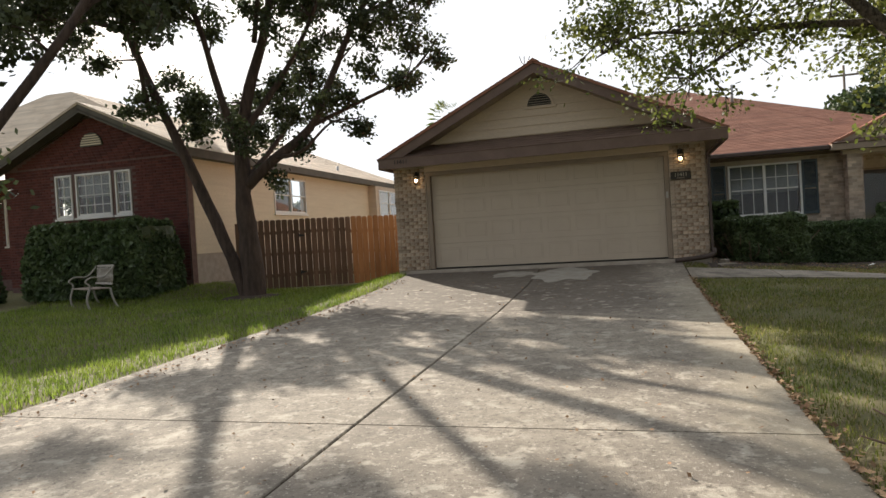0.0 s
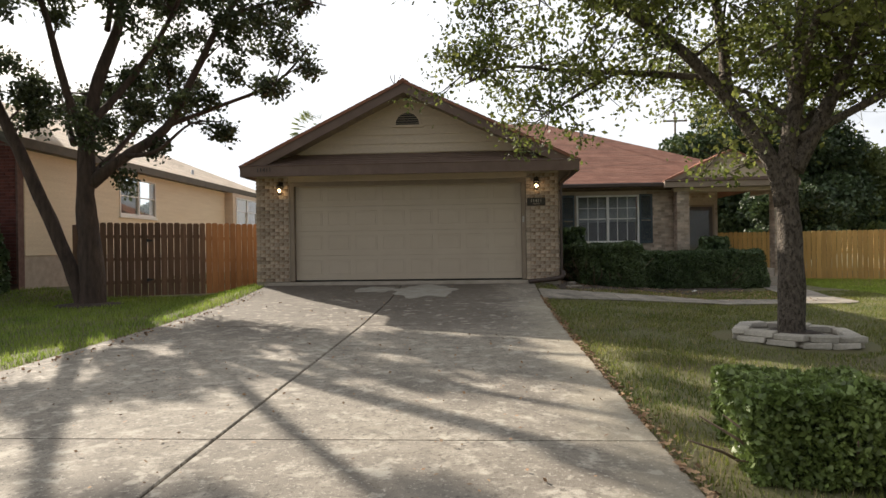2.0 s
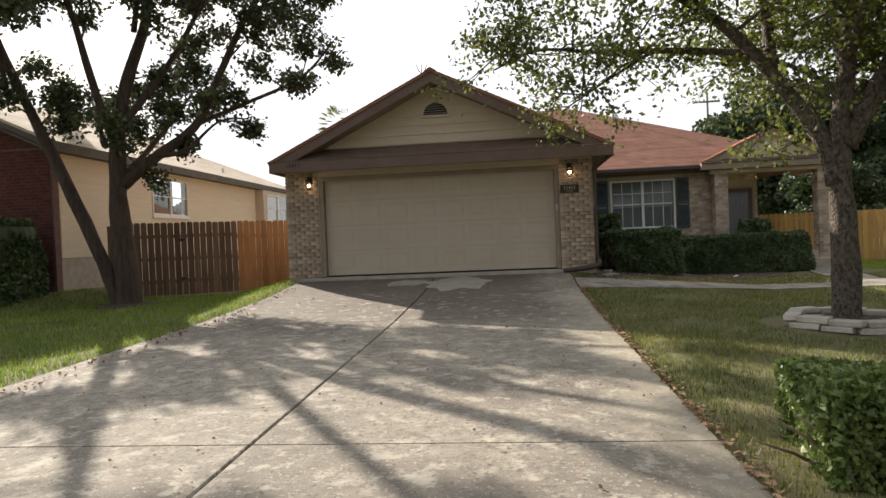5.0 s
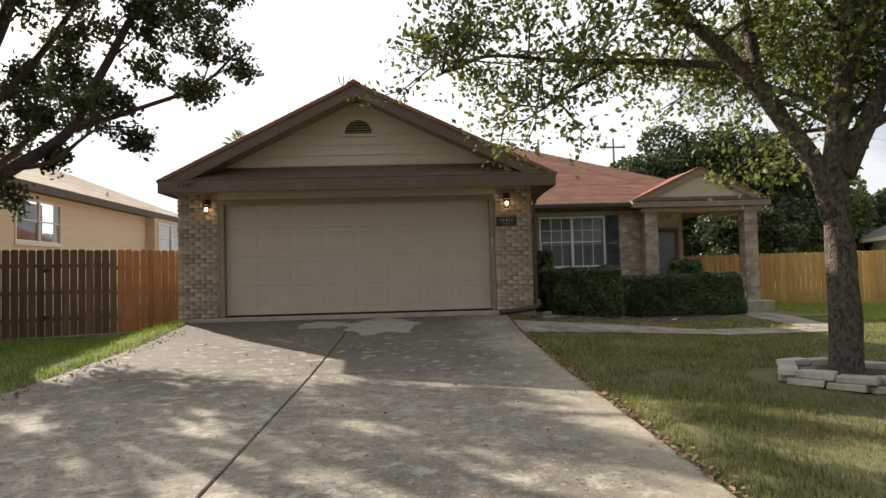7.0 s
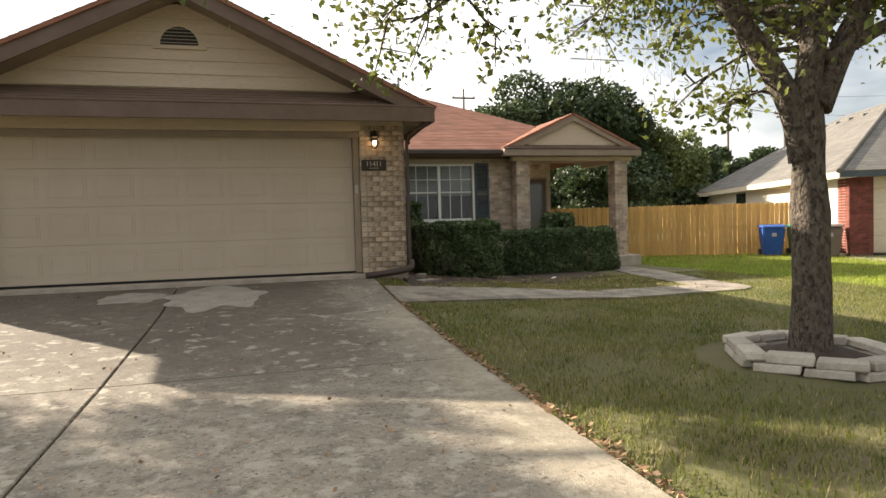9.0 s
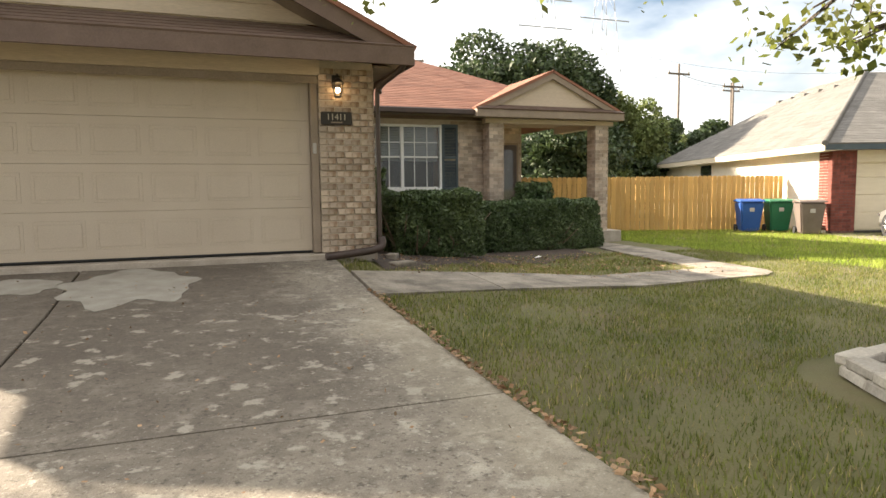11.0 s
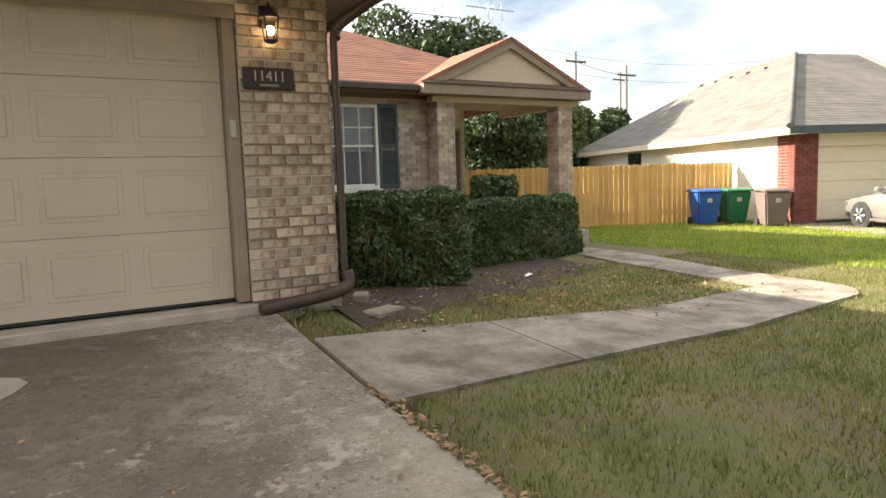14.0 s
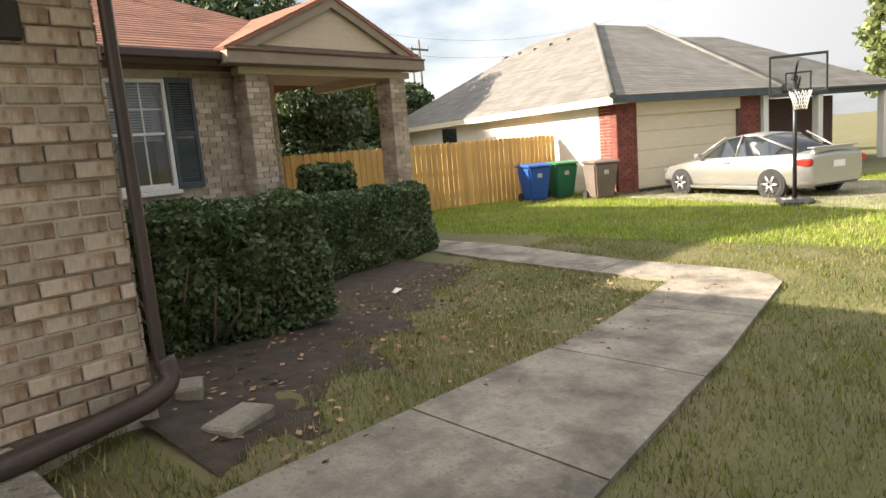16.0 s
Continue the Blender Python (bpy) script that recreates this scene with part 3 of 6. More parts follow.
# ---- our house ----
house = thing("house", (0, 0, 0), "one-storey tan brick house with red shingle roof and double garage", "house")
EAVE, PEAK, PKX, FY = 2.40, 4.09, 2.55, -0.66
XL, XR = -0.86, 6.08
part("slab_footing", bx(-0.74, -0.02, -0.045, 0.3, -0.5, -0.002), M["slab"], house)
part("slab_footing", bx(5.06, 5.75, -0.045, 0.3, -0.5, -0.002), M["slab"], house)
part("garage_wall", bx(-0.72, -0.005, -0.05, 0.12, 0, 2.4), M["mortar"], house)
part("garage_wall", bx(5.045, 5.725, -0.05, 0.12, 0, 2.36), M["mortar"], house)
part("garage_wall", bx(5.56, 5.725, 0.12, 9.0, -0.5, 2.4), M["mortar"], house)
part("garage_wall", bx(-0.72, -0.55, 0.12, 9.0, -0.5, 2.4), M["siding"], house)
part("garage_back", bx(-0.55, 5.6, 8.8, 9.0, -0.5, 2.4), M["siding"], house)
part("header_board", bx(-0.03, 5.07, -0.066, 0.1, 2.13, 2.4, 0.005), M["siding"], house)
part("door_casing", bx(0.0, 0.09, -0.05, 0.06, 0.0, 2.128, 0.006), M["trim"], house)
part("door_casing", bx(4.95, 5.04, -0.05, 0.06, 0.0, 2.128, 0.006), M["trim"], house)
part("door_casing", bx(0.0, 5.04, -0.078, -0.068, 2.035, 2.125, 0.004), M["trim"], house)

gdoor = thing("garage_door", (0.09, 0.07, 0.0), "closed beige sectional garage door with raised panels", "garage door", kind="structure")
for i in range(4):
    sec = part("door_section", bx(0, 4.86, 0, 0.045, 0.022 + i * 0.528, 0.022 + i * 0.528 + 0.526, 0.003), M["door"], gdoor)
    for c in range(8):
        x0 = 0.09 + c * 0.595
        z0 = 0.022 + i * 0.528 + 0.1
        rim = bmesh.new()
        bx(x0, x0 + 0.5, -0.003, 0.004, z0, z0 + 0.33, 0.003, rim)
        bx(x0 + 0.035, x0 + 0.465, -0.007, -0.002, z0 + 0.035, z0 + 0.295, 0.005, rim)
        part("panel", rim, M["door"], sec)
part("bottom_seal", bx(0, 4.86, -0.004, 0.05, -0.002, 0.02, 0.004), M["rubber"], gdoor)

# gable front
gable = bmesh.new()
prism([(XL + 0.5, -0.05, 2.4), (XR - 0.5, -0.05, 2.4), (PKX, -0.05, PEAK - 0.2)], (0, 0.12, 0), gable)
part("gable_wall", gable, M["siding"], house)
z = 2.72
slope = (PEAK - EAVE) / (XR - PKX)
while z < 3.9:
    half = (PEAK - 0.14 - z) / slope
    half2 = (PEAK - 0.14 - z - 0.19) / slope
    if half2 > 0.05:
        prismed = prism([(PKX - half, -0.078, z), (PKX + half, -0.078, z), (PKX + half2, -0.06, z + 0.2), (PKX - half2, -0.06, z + 0.2)], (0, 0.02, 0))
        part("siding_board", prismed, M["siding"], house)
    z += 0.19
vent = part("gable_vent", prism([(2.22, -0.1, 3.25), (2.92, -0.1, 3.25), (2.92, -0.1, 3.30), (2.22, -0.1, 3.30)], (0, 0.05, 0)), M["siding"], house, "half-round louvred vent")
arc = [(2.57 + 0.3 * math.cos(a), -0.102, 3.30 + 0.3 * math.sin(a)) for a in [math.pi * k / 14 for k in range(15)]]
inn = [(2.57 + 0.25 * math.cos(a), -0.102, 3.305 + 0.25 * math.sin(a)) for a in [math.pi * k / 14 for k in range(15)]]
ring = bmesh.new()
for k in range(14):
    prism([arc[k], arc[k + 1], inn[k + 1], inn[k]], (0, 0.05, 0), ring)
part("vent_rim", ring, M["siding"], vent)
# near-black fill paints the shade behind the louvres
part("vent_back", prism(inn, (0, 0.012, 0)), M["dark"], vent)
for k in range(5):
    zz = 3.325 + k * 0.048
    hw = math.sqrt(max(0.25 ** 2 - (zz - 3.30) ** 2, 0.001)) - 0.005
    part("louvre", prism([(2.57 - hw, -0.112, zz), (2.57 + hw, -0.112, zz), (2.57 + hw, -0.09, zz + 0.02), (2.57 - hw, -0.09, zz + 0.02)], (0, 0.003, 0.004)), M["siding"], vent)

# eave box across the front, pent shingles and rake boards
part("front_fascia", bx(XL, XR, FY, FY + 0.03, 2.2, EAVE, 0.005), M["fascia"], house)
part("front_soffit", bx(XL + 0.02, XR - 0.02, FY + 0.03, -0.07, 2.33, 2.36), M["trim"], house)
shingle_plane([(XL, FY, EAVE + 0.01), (XR, FY, EAVE + 0.01), (XR - 0.5, -0.06, EAVE + 0.3), (XL + 0.5, -0.06, EAVE + 0.3)], M["fascia"], house, "pent_roof", 0.14, 0.03)
for sgn, xe in ((-1, XL), (1, XR)):
    run = Vector((xe - PKX, 0, EAVE - PEAK))
    n = Vector((-run.z * sgn, 0, run.x * sgn)).normalized()
    if n.z < 0:
        n = -n
    p0, p1 = Vector((PKX, FY + 0.06, PEAK)), Vector((xe, FY + 0.06, EAVE))
    part("rake_board", prism([p0, p1, p1 - n * 0.2, p0 - Vector((0, 0, 0.22))], (0, 0.035, 0)), M["fascia"], house)
    part("rake_soffit", prism([p0 - n * 0.16 + Vector((0, .03, 0)), p1 - n * 0.16 + Vector((0, .03, 0)), p1 - n * 0.16 + Vector((0, .55, 0)), p0 - n * 0.16 + Vector((0, .55, 0))], n * 0.02), M["trim"], house)
    shingle_plane([(xe + 0.04 * sgn, FY + 0.03, EAVE + 0.02), (xe + 0.04 * sgn, 9.6, EAVE + 0.02), (PKX, 9.6, PEAK + 0.03), (PKX, FY + 0.03, PEAK + 0.03)], M["roof"], house)
    part("side_fascia", bx(min(xe, xe - 0.03 * sgn), max(xe, xe - 0.03 * sgn), FY + 0.03, 9.4, 2.2, 2.39), M["fascia"], house)
    part("side_soffit", bx(min(xe - 0.03 * sgn, 5.74 if sgn > 0 else -0.73), max(xe - 0.03 * sgn, 5.74 if sgn > 0 else -0.73), -0.06, 9.4, 2.27, 2.29), M["trim"], house)
part("ridge_cap", prism([(PKX - 0.12, FY + 0.02, PEAK - 0.005), (PKX, FY + 0.02, PEAK + 0.07), (PKX + 0.12, FY + 0.02, PEAK - 0.005)], (0, 9.5, 0)), M["roof"], house)

# main block
holed("main_wall", house, M["mortar"], (5.6, 9.72, 5.31, 5.5, -0.5, 2.42), ((6.86, 8.62, 0.75, 2.13),))
part("entry_wall", bx(9.86, 11.4, 6.9, 7.05, -0.4, 2.42), M["mortar"], house)
part("entry_wall", bx(9.7, 9.88, 5.5, 6.9, -0.4, 2.42), M["mortar"], house)
part("side_wall", bx(11.25, 11.4, 7.05, 16.0, -0.5, 2.42), M["siding"], house)
part("back_wall", bx(-0.7, 11.25, 15.9, 16.0, -0.5, 2.42), M["siding"], house)
part("side_wall", bx(-0.72, -0.55, 9.0, 15.9, -0.5, 2.42), M["siding"], house)
part("frieze", bx(5.77, 9.72, 5.27, 5.31, 2.26, 2.42), M["fascia"], house)
part("main_soffit", bx(5.9, 12.75, 4.87, 5.5, 2.33, 2.36), M["trim"], house)
part("porch_ceiling", bx(9.3, 12.75, 5.5, 7.2, 2.33, 2.36), M["siding"], house)
R0, R1 = Vector((3.4, 10.6, 5.25)), Vector((6.3, 10.6, 5.25))
shingle_plane([(XR - 0.3, 4.86, EAVE + 0.02), (12.8, 4.86, EAVE + 0.02), R1, (R0.x, R0.y, R0.z)], M["roof"], house)
shingle_plane([(12.8, 4.86, EAVE + 0.02), (12.8, 16.4, EAVE + 0.02), R1, R1], M["roof"], house)
shingle_plane([(12.8, 16.4, EAVE + 0.02), (-1.2, 16.4, EAVE + 0.02), R0, R1], M["roof"], house)
shingle_plane([(-1.2, 16.4, EAVE + 0.02), (-1.2, 4.9, EAVE + 0.02), R0, R0], M["roof"], house)
part("gutter", bx(XR + 0.02, 9.2, 4.76, 4.87, 2.32, 2.44, 0.02), M["gutter"], house, "dark brown eave gutter")
part("vent_stack", tube([(7.6, 9.0, 4.3), (7.6, 9.0, 5.0)], 0.05, 10), M["steel"], house)

# porch gable
PX, PZ = 11.05, 3.31
for sgn, xe in ((-1, 9.2), (1, 12.86)):
    p0, p1 = Vector((PX, 4.72, PZ)), Vector((xe, 4.72, 2.46))
    run = p1 - p0
    n = Vector((-run.z, 0, run.x)).normalized()
    if n.z < 0:
        n = -n
    part("rake_board", prism([p0, p1, p1 - n * 0.15, p0 - Vector((0, 0, 0.17))], (0, 0.03, 0)), M["trim"], house)
    shingle_plane([(xe, 4.7, 2.48), (xe, 6.2 if sgn < 0 else 7.2, 2.48), (PX, 7.2, PZ + 0.02), (PX, 4.7, PZ + 0.02)], M["roof"], house, course=0.13)
part("porch_gable", prism([(9.5, 4.8, 2.44), (12.6, 4.8, 2.44), (PX, 4.8, PZ - 0.12)], (0, 0.06, 0)), M["siding"], house)
shingle_plane([(9.2, 4.62, 2.45), (12.86, 4.62, 2.45), (12.6, 4.79, 2.55), (9.45, 4.79, 2.55)], M["fascia"], house, "pent_roof", 0.08, 0.02)
part("porch_beam", bx(9.2, 12.86, 4.64, 4.9, 2.28, 2.44, 0.006), M["trim"], house)
part("porch_beam", bx(9.5, 12.75, 4.91, 5.1, 2.18, 2.28, 0.006), M["siding"], house)
part("porch_beam", bx(12.5, 12.75, 5.1, 7.2, 2.18, 2.36, 0.006), M["siding"], house)
part("porch_slab", bx(9.88, 12.9, 4.76, 6.9, -0.6, -0.22, 0.01), M["slab"], house)
for x0, y0 in ((9.6, 4.92), (12.25, 4.88)):
    col = part("porch_column", bx(x0 + 0.012, x0 + 0.328, y0 + 0.012, y0 + 0.328, -0.22 if x0 > 10 else -0.45, 2.18), M["mortar"], house, "square tan brick porch column")
    for tr, o in ((0, (x0, y0 + 0.01, 0)), (90, (x0 + 0.33, y0, 0)), (-90, (x0 + 0.01, y0 + 0.34, 0)), (180, (x0 + 0.34, y0 + 0.33, 0))):
        brick_wall(col, o, tr, 0.34, -0.22, 2.16, M["brick"], M["brickj"])
part("kneewall", bx(11.85, 12.24, 4.9, 5.2, -0.3, 0.0, 0.01), M["slab"], house)

front_door = thing("front_door", (10.3, 6.88, -0.21), "dark glazed storm door under the porch", "door", kind="structure")
part("door_frame", bx(-0.06, 0.98, -0.05, 0.0, 0, 2.12, 0.006), M["trim"], front_door)
part("door_leaf", bx(0.0, 0.92, -0.075, -0.052, 0.02, 2.06, 0.006), M["gutter"], front_door)
dp = part("pane", bx(0.12, 0.8, -0.085, -0.077, 0.25, 1.95), M["glass"], front_door)
part("door_handle", tube([(0.86, -0.08, 1.0), (0.86, -0.13, 1.0), (0.86, -0.13, 1.1)], 0.012, 8), M["brass"], front_door)

window("window_1", (6.85, 5.285, 0.74), 0, 1.78, 1.4, 3, 2, "white double window with grilles and pale blinds")
for x0 in (6.42, 8.64):
    sh = thing("shutter", (x0, 5.26, 0.74), "slate blue louvred window shutter on brick wall", "shutter", "window shutters")
    fr = bmesh.new()
    for a in ((0, 0.05, 0, 0.035, 0, 1.42), (0.32, 0.37, 0, 0.035, 0, 1.42), (0.05, 0.32, 0.001, 0.034, 0, 0.07), (0.05, 0.32, 0.001, 0.034, 1.35, 1.42), (0.05, 0.32, 0.001, 0.034, 0.68, 0.74)):
        bx(*a, 0.003, fr)
    part("shutter_frame", fr, M["shutter"], sh)
    for k in range(40):
        zz = 0.075 + k * 0.032
        if 0.65 < zz < 0.74 or zz > 1.33:
            continue
        part("slat", prism([(0.05, 0.006, zz), (0.32, 0.006, zz), (0.32, 0.028, zz + 0.022), (0.05, 0.028, zz + 0.022)], (0, 0.003, 0.005)), M["shutter"], sh)


# coach lamps, house number, plaque, downspout
def coach_lamp(x):
    lamp = thing("wall_lamp", (x, -0.085, 1.9), "lit bronze coach lamp on brick pier", "lamp", "garage wall lamps")
    part("back_plate", bx(-0.05, 0.05, -0.02, 0.0, 0.08, 0.24, 0.006), M["bronze"], lamp)
    part("arm", tube(smooth_path([(0, -0.01, 0.2), (0, -0.08, 0.24), (0, -0.1, 0.19)], 4), 0.01, 8), M["bronze"], lamp)
    part("cap", tube([(0, -0.1, 0.2), (0, -0.1, 0.17), (0, -0.1, 0.13)], [0.015, 0.045, 0.085], 8), M["bronze"], lamp)
    cage = bmesh.new()
    for k in range(4):
        a = math.pi / 4 + k * math.pi / 2
        tube([(0.07 * math.cos(a), -0.1 + 0.07 * math.sin(a), 0.13), (0.045 * math.cos(a), -0.1 + 0.045 * math.sin(a), -0.02)], 0.006, 6, cage)
    part("cage", cage, M["bronze"], lamp)
    part("base", tube([(0, -0.1, -0.02), (0, -0.1, -0.04)], [0.055, 0.03], 8), M["bronze"], lamp)
    bulb = bmesh.new()
    bmesh.ops.create_uvsphere(bulb, u_segments=12, v_segments=8, radius=0.032, matrix=Matrix.Translation((0, -0.1, 0.05)))
    part("bulb", bulb, M["bulb"], lamp, "glowing warm bulb")
    return lamp


coach_lamp(-0.18)
coach_lamp(5.26)
porch_lamp = thing("porch_lamp", (10.1, 6.0, 2.2), "small lit ceiling lamp under the porch", "lamp")
part("mount", tube([(0, 0, 0.13), (0, 0, 0.06)], [0.07, 0.05], 12), M["bronze"], porch_lamp)
bulb = bmesh.new()
bmesh.ops.create_uvsphere(bulb, u_segments=12, v_segments=8, radius=0.045, matrix=Matrix.Translation((0, 0, 0.03)))
part("bulb", bulb, M["bulb"], porch_lamp)


def letters(name, body, at, size, material, parent, depth=0.004, turn=0):
    cu = bpy.data.curves.new(name, "FONT")
    cu.body, cu.size, cu.extrude, cu.align_x = body, size, depth, "CENTER"
    tmp = new(name, cu)
    me = bpy.data.meshes.new_from_object(tmp.evaluated_get(bpy.context.evaluated_depsgraph_get()))
    bpy.data.objects.remove(tmp)
    me.materials.clear()
    me.materials.append(material)
    ob = new(name, me)
    ob.parent = parent
    ob.matrix_local = pose(*at, 90, 0, turn)
    return ob


plaque = thing("address_plaque", (5.255, -0.078, 1.545), "black plaque with pale house number", "sign")
part("plate", bx(-0.19, 0.19, -0.025, 0.0, 0.0, 0.16, 0.012), M["bronze"], plaque)
for k, ch in enumerate("11411"):
    letters("digit", ch, (-0.1 + 0.05 * k, -0.027, 0.062), 0.105, M["brass"], plaque)
part("small_print", bx(-0.07, 0.07, -0.028, -0.024, 0.025, 0.04), M["trim"], plaque)
number = thing("house_number", (-0.35, -0.67, 2.26), "dark metal house number on the fascia", "sign")
for k, ch in enumerate("11411"):
    letters("digit", ch, (-0.13 + 0.065 * k, 0, 0.03), 0.13, M["bronze"], number)

spout = thing("downspout", (5.765, -0.1, 0), "brown metal downspout turning along the pier foot", "downspout")
dp = bmesh.new()
tube(smooth_path([(0.2, -0.45, 2.34), (0.2, -0.42, 2.2), (0.05, -0.02, 2.05), (0.02, 0.0, 1.95)], 4), 0.04, 8, dp)
part("elbow", dp, M["gutter"], spout)
part("pipe", bx(-0.018, 0.03, -0.02, 0.035, 0.1, 1.97, 0.01), M["gutter"], spout)
tube_b = tube(smooth_path([(0.02, 0.0, 0.16), (0.02, -0.03, 0.07), (-0.08, -0.07, 0.02), (-0.3, -0.085, -0.01), (-0.7, -0.095, -0.045)], 4), 0.05, 8)
part("foot", tube_b, M["gutter"], spout)
keypad = thing("keypad", (4.965, -0.066, 1.2), "small grey door keypad on the casing", "keypad")
part("case", bx(0, 0.045, 0, 0.016, 0, 0.13, 0.006), M["grey"], keypad)
for k, (x, y, s) in enumerate(((5.98, -0.35, 0.3), (6.0, 0.15, 0.2))):
    blk = thing("paving_block", (x, y, gz(x, y)), "loose grey concrete block on the soil", "block", turn=20 + 40 * k)
    part("block", bx(-s / 2, s / 2, -s / 3, s / 3, -0.02, 0.06 + 0.03 * k, 0.012), M["walkway"], blk)
finial = thing("roof_antenna", (2.35, -0.38, PEAK + 0.0), "thin bent metal prongs on the gable peak", "antenna")
for dx in (-0.1, 0.0, 0.12):
    part("prong", tube(smooth_path([(0, 0, 0), (dx * 0.6, 0, 0.08), (dx, 0, 0.2)], 3), 0.01, 6), M["steel"], finial)

# bricks near the walk: both garage piers
def quoin(x, z):
    return 0.018 if (int(z / 0.077) // 3) % 2 == 0 else 0.0


PIER_R = part("brick_pier", bx(5.05, 5.72, -0.057, -0.05, 0.0, 2.3), M["mortar"], house, "tan brick garage pier")
PIER_L = part("brick_pier", bx(-0.71, -0.01, -0.057, -0.05, 0.0, 2.3), M["mortar"], house, "tan brick garage pier")

# ---- neighbour with red brick gable ----
nb = thing("red_brick_house", (0, 0, 0), "red brick and cream siding house with tan shingle roof", "house")
NX, NY, NE, NF = -6.38, 0.33, 3.2, 0.64
part("foundation", bx(-12.0, NX - 0.01, NY + 0.02, 17, -0.7, NF), M["slab"], nb)
holed("side_wall", nb, M["nsiding"], (NX - 0.2, NX, NY + 0.2, 16.6, NF, NE), ((4.51, 6.59, 1.77, 2.9),), "y")
lap(nb, (NX, NY + 0.22, 0), (0, 1, 0), 16.3, NF, NE - 0.1, (1, 0, 0), M["nsiding"], 0.19, holes=((3.9, 6.1, 1.7, 2.96),))
holed("front_wall", nb, M["redm"], (-12.2, NX, NY, NY + 0.2, -0.2, NE), ((-10.49, -9.96, 1.79, 2.92), (-9.82, -8.69, 1.79, 2.92), (-8.55, -8.07, 1.79, 2.92)))
part("gable_wall", prism([(-12.1, NY, NE), (NX, NY, NE), (-9.2, NY, 4.4)], (0, 0.2, 0)), M["redm"], nb)
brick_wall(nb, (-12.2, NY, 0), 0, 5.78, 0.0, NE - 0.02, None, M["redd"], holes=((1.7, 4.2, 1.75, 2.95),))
for k in range(15):
    zz = NE + k * 0.077
    hw = max(0.0, (4.4 - zz) / 1.3 * 2.75)
    if hw > 0.2:
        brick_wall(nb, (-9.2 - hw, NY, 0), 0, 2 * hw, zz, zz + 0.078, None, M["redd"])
nv = part("gable_vent", prism([(-9.2 + 0.36 * math.cos(a), NY - 0.05, 3.62 + 0.36 * math.sin(a)) for a in [math.pi * k / 12 for k in range(13)]], (0, 0.05, 0)), M["ntrim"], nb)
for k in range(5):
    zz = 3.65 + k * 0.06
    hw = math.sqrt(0.33 ** 2 - (zz - 3.62) ** 2)
    part("louvre", bx(-9.2 - hw, -9.2 + hw, NY - 0.07, NY - 0.05, zz, zz + 0.035), M["nsiding"], nv)
for sgn, xe in ((-1, -12.4), (1, -6.05)):
    p0, p1 = Vector((-9.2, NY - 0.4, 4.67)), Vector((xe, NY - 0.4, NE + 0.02))
    n = Vector((-(p1 - p0).z, 0, (p1 - p0).x)).normalized()
    n = n if n.z > 0 else -n
    part("rake_board", prism([p0, p1, p1 - n * 0.2, p0 - Vector((0, 0, 0.22))], (0, 0.04, 0)), M["ntrim"], nb)
    part("rake_soffit", prism([p0 - n * 0.15, p1 - n * 0.15, p1 - n * 0.15 + Vector((0, 0.4, 0)), p0 - n * 0.15 + Vector((0, 0.4, 0))], n * 0.02), M["ntrim"], nb)
    shingle_plane([(xe, NY - 0.42, NE + 0.08), (xe, 8, NE + 0.08), (-9.2, 8, 4.71), (-9.2, NY - 0.42, 4.71)], M["nroof"], nb)
shingle_plane([(-6.03, NY + 0.2, NE + 0.07), (-6.03, 18, NE + 0.07), (-13, 15, 6.15), (-13, 3.6, 6.15)], M["nroof"], nb)
shingle_plane([(-20, NY + 0.2, NE + 0.03), (-6.03, NY + 0.2, NE + 0.06), (-13, 3.6, 6.15), (-14, 3.6, 6.15)], M["nroof"], nb)
part("side_fascia", bx(-6.06, -6.03, NY - 0.4, 17, NE - 0.14, NE + 0.07), M["ntrim"], nb)
part("side_soffit", bx(NX, -6.06, NY - 0.38, 17, NE - 0.12, NE - 0.1), M["ntrim"], nb)
part("chimney", bx(-9.1, -8.6, 4.0, 4.5, 4.3, 5.6, 0.02), M["nsiding"], nb)
part("vent_stack", tube([(-6.9, 10.5, 3.3), (-6.9, 10.5, 3.8)], 0.05, 8), M["steel"], nb)
holed("bay_wall", nb, M["siding"], (NX, NX + 0.35, 12.3, 15.4, NF, NE - 0.12), ((12.61, 15.09, 1.76, 2.89),), "y")
window("window_2", (NX + 0.005, 4.5, 1.76), 90, 2.1, 1.15, 1, 1, "aluminium sliding side window with tan shade", blinds=False)
window("window_3", (NX + 0.36, 12.6, 1.75), 90, 2.5, 1.15, 1, 1, "white side window reflecting trees", blinds=False)
window("window_4", (-10.5, NY + 0.0, 1.78), 0, 0.55, 1.15, 2, 4, "narrow white grille window in red brick", 1, True, False)
window("window_5", (-9.83, NY + 0.0, 1.78), 0, 1.15, 1.15, 4, 4, "white grille window in red brick", 1, True, False)
window("window_6", (-8.56, NY + 0.0, 1.78), 0, 0.5, 1.15, 2, 4, "narrow white grille window in red brick", 1, True, False)
